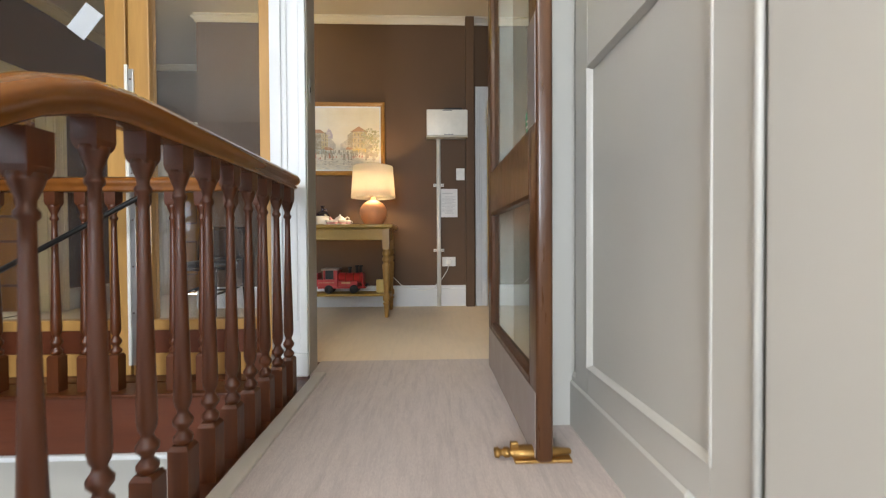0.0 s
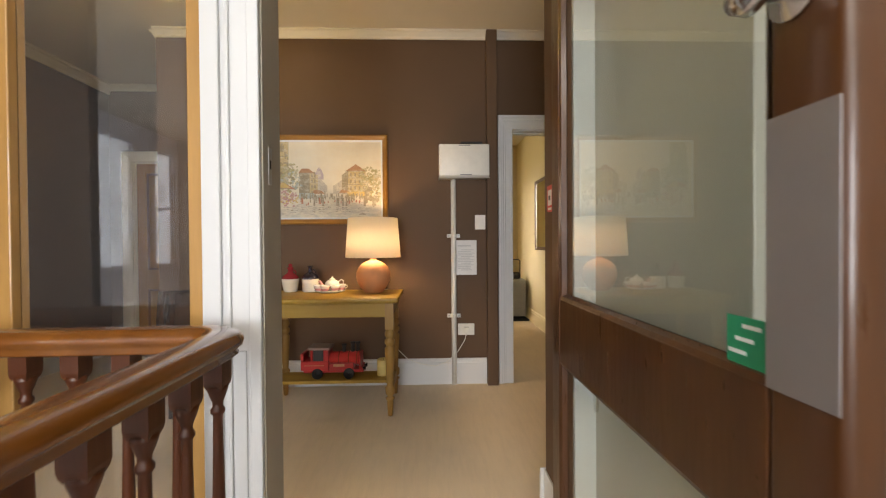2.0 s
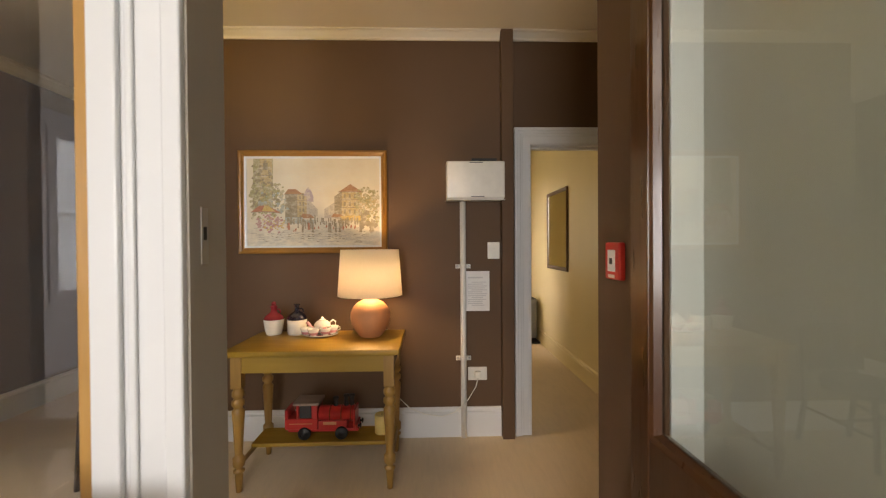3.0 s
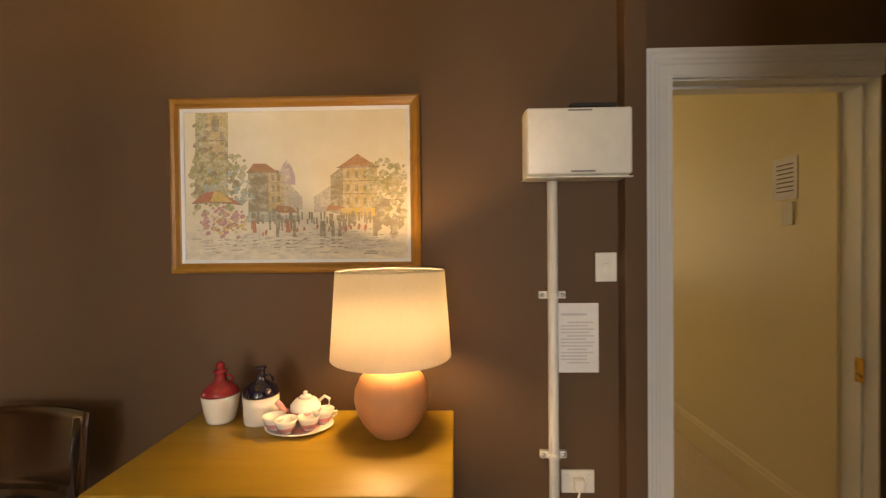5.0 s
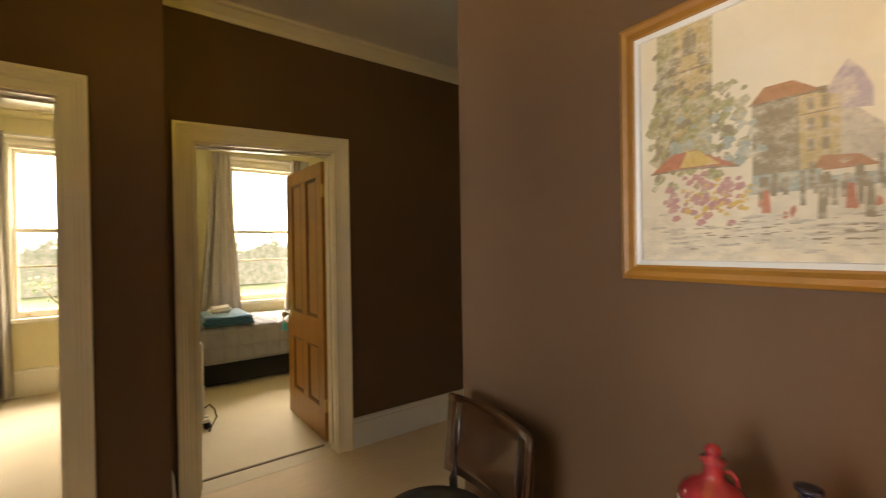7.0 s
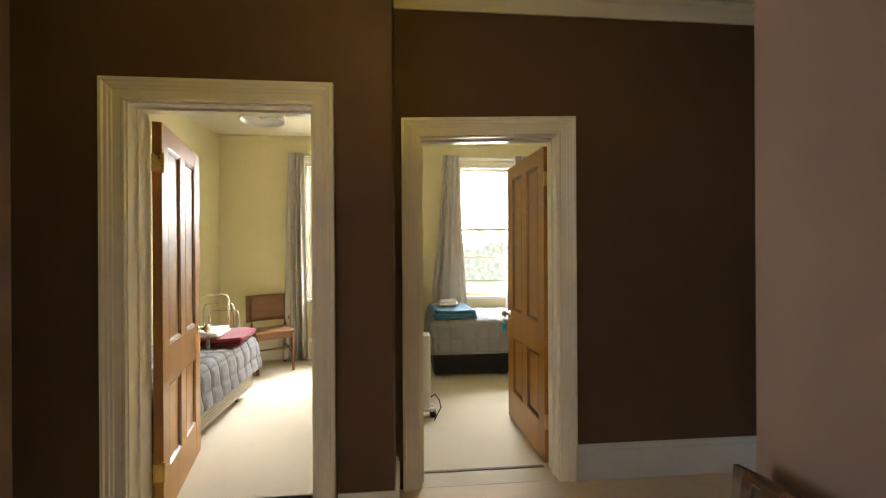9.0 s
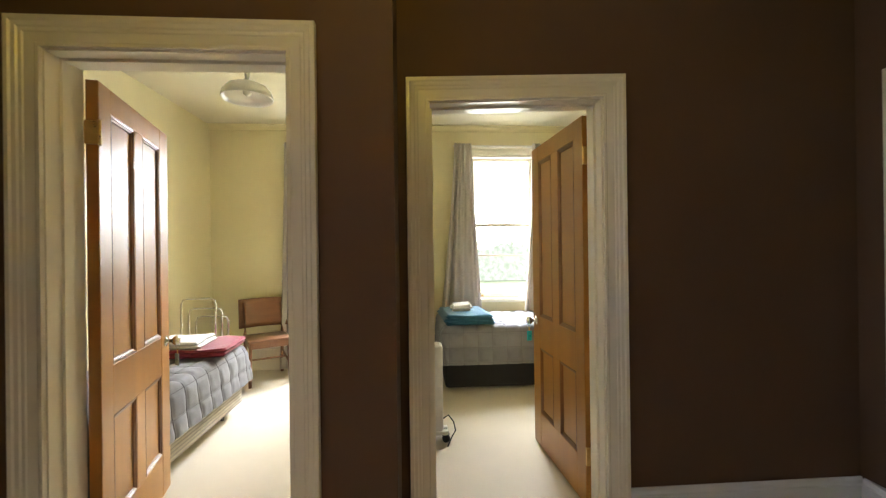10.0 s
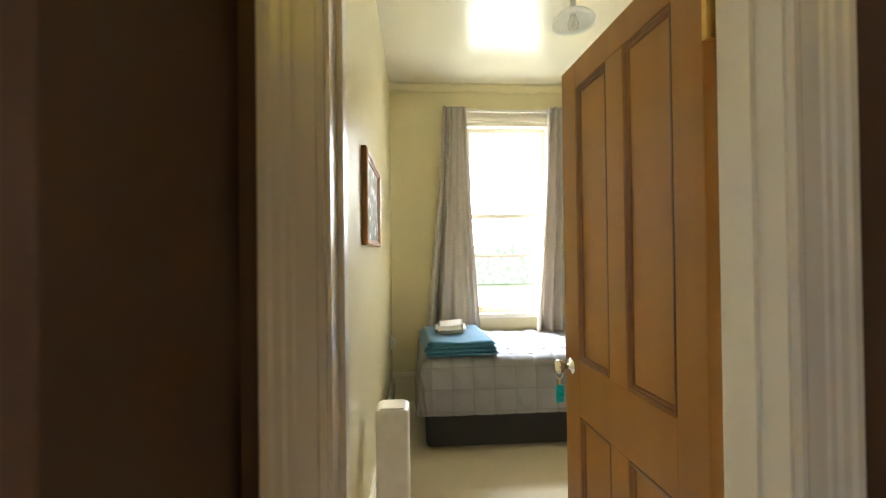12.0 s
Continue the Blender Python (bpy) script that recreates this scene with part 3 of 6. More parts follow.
# ---- doors ----
def panel_door(name, width, height, wood_mat, parent_label, knob_side=1, thick=0.042):
    """Four-panel door leaf. The hinge is at the origin, the leaf runs along +x, its faces look along y."""
    door = empty(name)
    t = thick / 2
    st, hst, mun, top, lock0, lock1, bot = 0.122, 0.105, 0.10, 0.10, 0.665, 0.872, 0.235
    z0 = 0.008
    part("stile", box(0, hst, -t, t, z0, height, 0.003), wood_mat, door)
    part("stile", box(width - st, width, -t, t, z0, height, 0.003), wood_mat, door)
    for za, zb in ((z0, bot), (lock0, lock1), (height - top, height)):
        part("rail", box(hst, width - st, -t + 0.0008, t - 0.0008, za, zb, 0.002), wood_mat, door)
    mx = (width + hst - st) / 2
    for za, zb in ((bot, lock0), (lock1, height - top)):
        part("muntin", box(mx - mun / 2, mx + mun / 2, -t + 0.0008, t - 0.0008, za, zb, 0.002), wood_mat, door)
        for xa, xb in ((hst, mx - mun / 2), (mx + mun / 2, width - st)):
            bm = box(xa, xb, -0.007, 0.007, za, zb)
            part("panel", bm, wood_mat, door)
            bm = bmesh.new()
            for sgn in (-1, 1):
                rows = []
                for u, v in ((0.0, t - 0.011), (0.003, t - 0.011), (0.003, t - 0.001), (0.010, t - 0.002), (0.013, t - 0.006), (0.019, t - 0.008), (0.022, 0.0075)):
                    rows.append([bm.verts.new((x, sgn * v, z)) for x, z in ((xa + u, za + u), (xb - u, za + u), (xb - u, zb - u), (xa + u, zb - u))])
                for r, s in zip(rows, rows[1:]):
                    for k in range(4):
                        bm.faces.new((r[k], r[(k + 1) % 4], s[(k + 1) % 4], s[k]))
            bmesh.ops.recalc_face_normals(bm, faces=bm.faces)
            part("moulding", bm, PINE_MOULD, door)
    for sgn in (-1, 1):
        bm = lathe([(0.001, 0.0), (0.030, 0.0), (0.030, 0.004), (0.011, 0.008), (0.010, 0.030), (0.020, 0.038), (0.028, 0.050), (0.027, 0.060), (0.018, 0.068), (0.001, 0.070)], 20)
        bmesh.ops.transform(bm, matrix=pose(width - 0.06, sgn * t, 0.838, -90 * sgn, 0, 0), verts=bm.verts)
        part("knob", bm, CHROME, door, "chrome door knob")
    for z in (0.22, 1.75):
        bm = boxes((-0.012, 0.002, -t - 0.004, t, z, z + 0.09))
        add_lathe(bm, [(0.007, z - 0.004), (0.007, z + 0.094)], 10, (-0.008, -t - 0.006, 0))
        part("hinge", bm, BRASS, door, "dark brass hinge")
    bm = boxes((width - 0.002, width + 0.0015, -0.011, 0.011, 0.75, 0.90))
    part("lock_plate", bm, BRASS, door)
    return tagged(door, parent_label, "door")


d = panel_door("door_2", 0.765, 2.0, DOOR_PINE, "oiled pine four-panel door standing open into a bedroom")
d.matrix_world = pose(-3.570, 3.857, 0.004, 0, 0, 180 + 3.1)
d["kind"] = "structure"
d = panel_door("door_1", 0.80, 2.0, DOOR_PINE, "varnished pine four-panel door standing open into a bedroom")
d.matrix_world = pose(-3.195, 1.748, 0.0, 0, 0, 180 + 14)
d["kind"] = "structure"


def door_frame(name, axis, face, back, sign, a0, a1, head, mat, label, left=True, right=True, wide=1.0, back_arch=True, sag=0.0):
    f = empty(name)
    architrave("architrave", axis, face, sign, a0, a1, head, mat, f, left, right, wide, sag)
    if back_arch:
        architrave("architrave", axis, back, -sign, a0, a1, head, mat, f, left, right, wide * 0.9)
    lining(axis, min(face, back), max(face, back), a0, a1, head, mat, f, sag=sag)
    tagged(f, label, "door frame", kind="structure")
    return f


door_frame("door_frame_far", "y", -3.39, -3.55, 1, 3.05, 3.86, 2.03, CREAM_TRIM, "cream gloss moulded door frame", wide=0.9, back_arch=False, sag=0.032)
door_frame("door_frame_near", "y", -3.03, -3.19, 1, 1.71, 2.535, 2.04, CREAM_TRIM, "cream gloss moulded door frame", wide=0.9)
door_frame("door_frame_north", "x", 3.98, 4.14, -1, 0.647, 1.462, 2.04, WHITE_TRIM, "white gloss moulded door frame", right=False, back_arch=False)

# closed door at the back of the recess
door_frame("door_frame_recess", "x", 5.13, 5.21, -1, -3.15, -2.37, 2.02, CREAM_TRIM, "cream gloss moulded door frame", wide=0.9, back_arch=False)
d = panel_door("door_3", 0.764, 2.0, DOOR_PINE, "pine four-panel door at the back of the recess, shut")
d.matrix_world = pose(-3.142, 5.185, 0.0)
d["kind"] = "structure"

# ---- landing: doorway, stained glazed door ----
post = tagged(empty("door_post"), "white gloss moulded door post beside the landing rail", "door post", kind="structure")
part("core", box(-0.662, -0.502, 1.872, 2.01, -0.002, 2.56, 0.003), WHITE_TRIM, post)
part("bead", box(-0.664, -0.612, 1.857, 1.8715, 0.0, 2.56, 0.004), WHITE_TRIM, post)
part("bead", box(-0.600, -0.586, 1.861, 1.8715, 0.22, 2.56, 0.004), WHITE_TRIM, post)
part("bead", box(-0.535, -0.50, 1.859, 1.8715, 0.0, 2.56, 0.004), WHITE_TRIM, post)
part("raised_panel", box(-0.584, -0.545, 1.865, 1.8715, 0.26, 0.82, 0.003), WHITE_TRIM, post)
part("plinth", box(-0.667, -0.497, 1.850, 1.8715, 0.0, 0.11, 0.005), WHITE_TRIM, post)
# Taupe puts the shade on the post's side face into the colour.
JAMB_SHADED = paint("taupe_shaded_jamb", (0.40, 0.36, 0.30), 0.45, 0.04, 40)
part("jamb_face", box(-0.5015, -0.496, 1.877, 2.012, 0.0, 2.56), JAMB_SHADED, post, "jamb face in taupe, its shade put into the colour")
bm = boxes((-0.4958, -0.494, 1.915, 1.938, 1.305, 1.415))
part("strike_plate", bm, STEEL, post, "steel strike plate")
bm = boxes((-0.4939, -0.4932, 1.921, 1.932, 1.352, 1.378))
part("strike_hole", bm, BLACK, post)
structure("hinge_jamb", box(0.424, 0.57, 1.90, 2.0118, 0, 2.56, 0.002), WHITE_TRIM, "white painted jamb of the landing door", "door jamb")
structure("wall_behind_door", box(0.488, 0.5695, 1.29, 1.8995, 0, 2.56, 0.003), GREY_PANEL, "grey-white painted pier behind the open door", "wall")
structure("carpet_seam", box(-3.562, -3.538, 3.075, 3.82, -0.01, 0.0065, 0.003), fabric("dark_carpet_seam", (0.20, 0.16, 0.11), 0.3, 120, 8), "dark seam of the bedroom carpet at the door", "carpet")

gd = tagged(empty("door_4", (0.396, 1.968, 0), -0.2), "dark stained door with glass panels standing open onto the landing", "door", kind="structure")
L, t, SW, FW = 0.932, 0.024, 0.092, 0.072
part("stile", box(-t, t, -FW, 0.0, 0.008, 2.03, 0.004), DOOR_BROWN, gd)
bm = box(-t, t, -L, -L + SW, 0.008, 2.03, 0.012, 4)
part("stile", bm, DOOR_BROWN, gd, "worn rounded closing stile")
for za, zb in ((0.008, 0.225), (0.765, 0.957), (1.90, 2.03)):
    part("rail", box(-t + 0.001, t - 0.001, -L + SW, -FW, za, zb, 0.003), DOOR_BROWN, gd)
for za, zb in ((0.225, 0.765), (0.957, 1.90)):
    p = part("pane", box(-0.003, 0.003, -L + SW, -FW, za, zb), DOOR_GLASS, gd)
    p.visible_shadow = False
    for sgn in (-1, 1):
        bm = bmesh.new()
        rows = []
        for u, v in ((0.0, t - 0.002), (0.008, t - 0.006), (0.014, 0.004)):
            rows.append([bm.verts.new((sgn * v, y, z)) for y, z in ((-L + SW + u, za + u), (-FW - u, za + u), (-FW - u, zb - u), (-L + SW + u, zb - u))])
        for r, s in zip(rows, rows[1:]):
            for k in range(4):
                bm.faces.new((r[k], r[(k + 1) % 4], s[(k + 1) % 4], s[k]))
        bmesh.ops.recalc_face_normals(bm, faces=bm.faces)
        part("glazing_bead", bm, DOOR_BROWN, gd)
part("kick_plate", box(-t - 0.0025, -t - 0.0005, -L + 0.01, -0.02, 0.02, 0.205), plain("mauve_grey_kick_plate", (0.36, 0.30, 0.27), 0.45, 0.2), gd, "grey kick plate")
part("push_plate", box(-t - 0.0025, -t - 0.0005, -L + 0.004, -L + 0.090, 0.957, 1.26, 0.0005), plain("dull_aluminium_plate", (0.36, 0.33, 0.32), 0.45, 0.7), gd, "dull aluminium push plate")
bm = lathe([(0.001, 0), (0.03, 0), (0.03, 0.006), (0.012, 0.012), (0.011, 0.03), (0.026, 0.045), (0.024, 0.06), (0.001, 0.066)], 18)
bmesh.ops.transform(bm, matrix=pose(-t, -L + 0.055, 1.385, 0, -90, 0), verts=bm.verts)
part("knob", bm, CHROME, gd, "dark chrome knob")
sg = part("exit_sign", box(-t + 0.010, -t + 0.012, -L + 0.098, -L + 0.168, 0.960, 1.028), GREEN_SIGN, gd, "small green exit sign on the glass")
for k in range(3):
    part("sign_mark", box(-t + 0.0088, -t + 0.0098, -L + 0.110 + 0.012 * k, -L + 0.140 + 0.012 * k, 1.014 - 0.017 * k, 1.019 - 0.017 * k), PAPER, sg)

# brass door holder on the floor
dh = tagged(empty("door_stop", (0.40, 1.075, 0.002)), "worn brass door stop on the carpet under the door", "door stop")
bm = lathe([(0.001, 0.0), (0.016, 0.002), (0.019, 0.012), (0.012, 0.018), (0.012, 0.026), (0.018, 0.030), (0.018, 0.042), (0.012, 0.046), (0.022, 0.055), (0.025, 0.09), (0.022, 0.15), (0.016, 0.17), (0.010, 0.22), (0.001, 0.225)], 18)
bmesh.ops.transform(bm, matrix=pose(-0.145, 0, 0.022, 0, 90, 0) @ Matrix.Diagonal((0.75, 1, 1, 1)), verts=bm.verts)
part("barrel", bm, OLD_BRASS, dh)
part("foot", box(-0.09, 0.075, -0.028, 0.028, 0.0, 0.010, 0.004), OLD_BRASS, dh)
part("lug", box(-0.098, -0.075, -0.008, 0.008, 0.024, 0.052, 0.004), OLD_BRASS, dh)

# grey-white panelling on the wall beside the stairs
pan = tagged(empty("wall_panelling"), "grey-white painted wall panelling with a moulded frame", "panelling", kind="structure")
X = 0.57
def frame_panel(y0, y1, z0, z1, parent):
    part("stile", box(X - 0.015, X - 0.0005, y0 - 0.10, y0, z0 - 0.08, z1 + 0.75, 0.003), GREY_PANEL, parent)
    part("stile", box(X - 0.015, X - 0.0005, y1, y1 + 0.10, z0 - 0.08, z1 + 0.75, 0.003), GREY_PANEL, parent)
    part("rail", box(X - 0.0145, X - 0.0005, y0, y1, z0 - 0.08, z0, 0.002), GREY_PANEL, parent)
    part("rail", box(X - 0.0145, X - 0.0005, y0, y1, z1, z1 + 0.75, 0.002), GREY_PANEL, parent)
    bm = bmesh.new()
    rows = []
    for u, v in ((-0.005, 0.0140), (-0.004, 0.0175), (0.000, 0.0180), (0.003, 0.014), (0.008, 0.006), (0.010, 0.001)):
        rows.append([bm.verts.new((X - v, y, z)) for y, z in ((y0 + u, z0 + u), (y1 - u, z0 + u), (y1 - u, z1 - u), (y0 + u, z1 - u))])
    for r, s in zip(rows, rows[1:]):
        for k in range(4):
            bm.faces.new((r[k], r[(k + 1) % 4], s[(k + 1) % 4], s[k]))
    bmesh.ops.recalc_face_normals(bm, faces=bm.faces)
    part("moulding", bm, GREY_PANEL, parent)
frame_panel(0.60, 1.15, 0.24, 1.155, pan)
part("bead", tube([(X - 0.017, 0.495, -0.3), (X - 0.017, 0.495, 2.2)], 0.007, 12), GREY_PANEL, pan, "rounded upright bead")
part("end_board", box(X - 0.018, X - 0.0005, -0.6, 0.48, -0.6, 2.2, 0.003), GREY_PANEL, pan)


# ---- landing: banisters ----
def baluster_mesh():
    bm = bmesh.new()
    r2 = math.sqrt(2)
    add_lathe(bm, [(0.0235 * r2, 0.0), (0.0235 * r2, 0.150), (0.018 * r2, 0.160)], 4, turn=math.pi / 4, soft=False)
    turned = [(0.019, 0.158), (0.026, 0.170), (0.026, 0.178), (0.014, 0.190), (0.015, 0.196), (0.026, 0.208), (0.027, 0.218), (0.016, 0.232), (0.014, 0.240), (0.021, 0.252), (0.024, 0.268), (0.023, 0.32), (0.019, 0.45), (0.0150, 0.60), (0.0130, 0.700), (0.0128, 0.735), (0.019, 0.741), (0.019, 0.749), (0.0135, 0.756), (0.0140, 0.766), (0.020, 0.778), (0.0265, 0.794), (0.0285, 0.806)]
    add_lathe(bm, [(r * 0.82, z) for r, z in turned], 14)
    add_lathe(bm, [(0.0170 * r2, 0.798), (0.0205 * r2, 0.806), (0.0222 * r2, 0.816), (0.0225 * r2, 0.87)], 4, turn=math.pi / 4, soft=False)
    me = bpy.data.meshes.new("baluster")
    bm.to_mesh(me)
    bm.free()
    me.materials.append(MAHOGANY)
    return me


BAL = baluster_mesh()


def add_baluster(parent, x, y, z):
    ob = new("baluster", BAL)
    ob.parent = parent
    ob.location = (x, y, z)


RAIL = [(0.0, 0.0), (0.022, 0.002), (0.030, 0.010), (0.024, 0.018), (0.037, 0.030), (0.040, 0.044), (0.032, 0.058), (0.016, 0.066), (0.0, 0.068), (-0.016, 0.066), (-0.032, 0.058), (-0.040, 0.044), (-0.037, 0.030), (-0.024, 0.018), (-0.030, 0.010), (-0.022, 0.002)]
RAIL = [(u * 1.22, v) for u, v in RAIL]
bx, by = -0.515, 1.735
ban = tagged(empty("banister"), "red-brown turned wood banister with a polished handrail at the stair head", "banister")
run = [(bx, -1.2, -0.29), (bx, 0.25, 0.64), (bx, 0.36, 0.71), (bx, 0.45, 0.765), (bx, 0.53, 0.81), (bx, 0.61, 0.838), (bx, 0.70, 0.85), (bx, 0.80, 0.852), (bx, 1.2, 0.852), (bx, by - 0.085, 0.852)]
run += [(bx - 0.085 + 0.085 * math.cos(a), by - 0.085 + 0.085 * math.sin(a), 0.852) for a in [radians(d) for d in (15, 30, 45, 60, 75, 90)]]
run += [(-0.8, by, 0.850), (-1.4, by, 0.848), (-2.13, by, 0.848)]
part("handrail", sweep(run, RAIL), RAILWOOD, ban, "polished brown handrail with a rounded turn")
for k in range(9):
    add_baluster(ban, bx, 1.645 - 0.1235 * k, -0.008)
for k, z in ((9, -0.075), (10, -0.165), (11, -0.24), (12, -0.33)):
    add_baluster(ban, bx, 1.645 - 0.1235 * k, z)
for k in range(12):
    add_baluster(ban, -0.662 - 0.1245 * k, by, -0.008)
part("string_board", box(-0.56, -0.478, 0.66, 1.80, -0.012, -0.0035), MAHOGANY, ban)
structure("well_fascia", box(-2.14, -0.56, 1.69, 1.83, -0.262, -0.022, 0.004), FASCIA, "red-brown timber fascia along the stairwell", "fascia")
structure("well_nosing", box(-2.14, -0.565, 1.672, 1.83, -0.0215, -0.0045, 0.005), MAHOGANY, "dark wooden nosing under the banister", "nosing")
structure("well_bead", box(-2.14, -0.56, 1.675, 1.80, -0.285, -0.2625, 0.006), WHITE_TRIM, "white painted bead below the fascia", "trim")
hr = tagged(empty("wall_handrail"), "thin dark metal handrail sloping across the stairwell", "handrail")
part("rod", tube([(-1.10, 1.69, 0.845), (-1.14, 1.675, 0.82), (-2.14, 1.66, 0.28)], 0.011), DARK_METAL, hr)

# ---- landing: glazed timber screen ----
scr = tagged(empty("glazed_screen"), "varnished pine glazed screen behind the banister", "glazed screen", kind="structure")
for xa, xb in ((-0.733, -0.6665), (-1.34, -1.245), (-1.445, -1.352), (-2.14, -2.06)):
    part("stile", box(xa, xb, 1.915, 1.975, 0.0, 2.56, 0.004), SCREEN_PINE, scr)
for xa, xb in ((-1.245, -0.733), (-2.06, -1.445)):
    part("sill", box(xa, xb, 1.912, 1.975, 0.0, 0.105, 0.003), SCREEN_PINE, scr)
    part("rail", box(xa, xb, 1.918, 1.972, 0.106, 0.215), FASCIA, scr, "red-brown lower board")
    part("rail", box(xa, xb, 1.912, 1.975, 0.216, 0.265, 0.003), SCREEN_PINE, scr)
    part("rail", box(xa, xb, 1.916, 1.972, 2.46, 2.56, 0.003), SCREEN_PINE, scr)
    p = part("pane", box(xa, xb, 1.942, 1.948, 0.265, 2.46), SCREEN_GLASS, scr)
    p.visible_shadow = False
part("bolt_strip", box(-1.353, -1.338, 1.903, 1.9145, 0.05, 1.47, 0.002), WHITE_PLASTIC, scr, "white bolt strip")
part("bolt_strip", box(-1.336, -1.312, 1.905, 1.9145, 0.05, 1.45, 0.002), STEEL, scr, "steel bolt strip")
bm = bmesh.new()
for k in range(6):
    add_lathe(bm, [(0.004, 0), (0.004, 0.003)], 8)
    bmesh.ops.transform(bm, matrix=pose(-1.324, 1.905, 0.3 + 0.22 * k, 90, 0, 0), verts=bm.verts[-16:])
part("screw", bm, CHROME, scr)
# Pale tilted card drawn in place of a bright skylight reflection on the glass.
nt_ = tagged(part("skylight_glint", box(-1.61, -1.51, 1.9495, 1.951, 1.61, 1.76), plain("grey_glint_card", (0.46, 0.46, 0.45), 0.8)), "tilted pale card painted as a skylight reflection in the screen", "notice")
nt_.matrix_world = pose(-1.56, 0, 1.69, 0, 38, 0) @ pose(1.56, 0, -1.685)


# ---- hall: side table and what stands on it ----
def turned_leg(parent, x, y):
    bm = bmesh.new()
    add_lathe(bm, [(0.039, 0.572), (0.039, 0.7422)], 4, (x, y, 0), math.pi / 4, soft=False)
    low = [(0.010, 0.0), (0.014, 0.004), (0.019, 0.095), (0.017, 0.105), (0.026, 0.113), (0.027, 0.121), (0.016, 0.129), (0.016, 0.135), (0.027, 0.148), (0.028, 0.190), (0.021, 0.198), (0.018, 0.208), (0.019, 0.225)]
    high = [(0.022, 0.30), (0.028, 0.42), (0.029, 0.445), (0.020, 0.458), (0.020, 0.466), (0.029, 0.478), (0.029, 0.500), (0.020, 0.509), (0.020, 0.516), (0.028, 0.528), (0.028, 0.550), (0.022, 0.558), (0.024, 0.573)]
    add_lathe(bm, [(r * 1.14, z) for r, z in low + high], 20, (x, y, 0))
    part("leg", bm, LEG_PINE, parent)


tab = tagged(empty("side_table", (-0.69, 3.575, 0)), "waxed pine side table with turned legs and a low shelf", "table")
part("tabletop", box(-0.475, 0.465, -0.265, 0.265, 0.751, 0.780, 0.006, 3), TABLE_PINE, tab)
for x in (-0.415, 0.405):
    for y in (-0.205, 0.205):
        turned_leg(tab, x, y)
part("apron", box(-0.390, 0.380, -0.222, -0.203, 0.652, 0.742, 0.002), TABLE_PINE, tab)
part("apron", box(-0.390, 0.380, 0.203, 0.222, 0.652, 0.742, 0.002), TABLE_PINE, tab)
for x in (-0.435, 0.406):
    part("apron", box(x, x + 0.019, -0.180, 0.180, 0.652, 0.742, 0.002), TABLE_PINE, tab)
part("edge_mould", box(-0.455, 0.445, -0.245, 0.245, 0.7425, 0.7505, 0.003), TABLE_PINE, tab, "moulding under the tabletop edge")
part("shelf", box(-0.425, 0.415, -0.03, 0.185, 0.157, 0.179, 0.004), TABLE_PINE, tab)
for x in (-0.424, 0.400):
    part("shelf_bearer", box(x, x + 0.018, -0.185, 0.185, 0.137, 0.1565, 0.002), LEG_PINE, tab)

lamp = tagged(empty("table_lamp", (-0.428, 3.665, 0.780)), "lit table lamp with orange ceramic base and cream drum shade", "lamp")
part("base", lathe([(0.001, 0.0), (0.062, 0.0), (0.068, 0.006), (0.092, 0.038), (0.112, 0.078), (0.119, 0.112), (0.116, 0.145), (0.102, 0.178), (0.078, 0.203), (0.050, 0.218), (0.028, 0.226), (0.022, 0.232), (0.022, 0.255), (0.001, 0.256)], 40), TERRACOTTA, lamp)
part("lamp_holder", lathe([(0.001, 0.256), (0.016, 0.256), (0.018, 0.30), (0.014, 0.325), (0.001, 0.326)], 16), WHITE_PLASTIC, lamp)
bm = lathe([(0.001, 0.327), (0.013, 0.328), (0.014, 0.34), (0.028, 0.372), (0.028, 0.39), (0.018, 0.412), (0.001, 0.418)], 16)
bb = part("light_bulb", bm, glow("warm_bulb_glass", (1.0, 0.7, 0.4), 6.0), lamp)
bb.visible_shadow = False
bm = bmesh.new()
add_lathe(bm, [(0.192, 0.248), (0.173, 0.524), (0.1708, 0.524), (0.1898, 0.248), (0.192, 0.248)], 56, cap=False)
sh = part("shade", bm, SHADE, lamp, "cream cloth drum shade")
bm = bmesh.new()
for rr, z in ((0.1892, 0.251), (0.1702, 0.520)):
    add_tube(bm, [(rr * math.cos(2 * math.pi * k / 40), rr * math.sin(2 * math.pi * k / 40), z) for k in range(41)], 0.0022, 6)
for k in range(3):
    a = 2 * math.pi * k / 3
    add_tube(bm, [(0.016 * math.cos(a), 0.016 * math.sin(a), 0.30), (0.17 * math.cos(a), 0.17 * math.sin(a), 0.518)], 0.0016, 6)
part("shade_ring", bm, WHITE_PLASTIC, sh)
lamp.scale = (1.03, 1.03, 1.02)
tagged(part("lamp_cord", tube([(-0.40, 3.735, 0.7845), (-0.37, 3.81, 0.7845), (-0.345, 3.845, 0.780), (-0.335, 3.86, 0.74), (-0.33, 3.88, 0.55), (-0.30, 3.92, 0.32), (-0.20, 3.935, 0.215), (-0.10, 3.935, 0.175), (0.02, 3.935, 0.155), (0.11, 3.935, 0.185), (0.20, 3.935, 0.27), (0.255, 3.935, 0.36), (0.272, 3.942, 0.425)], 0.0035, 8), WHITE_PLASTIC), "white cord from the lamp to the wall socket", "cord")


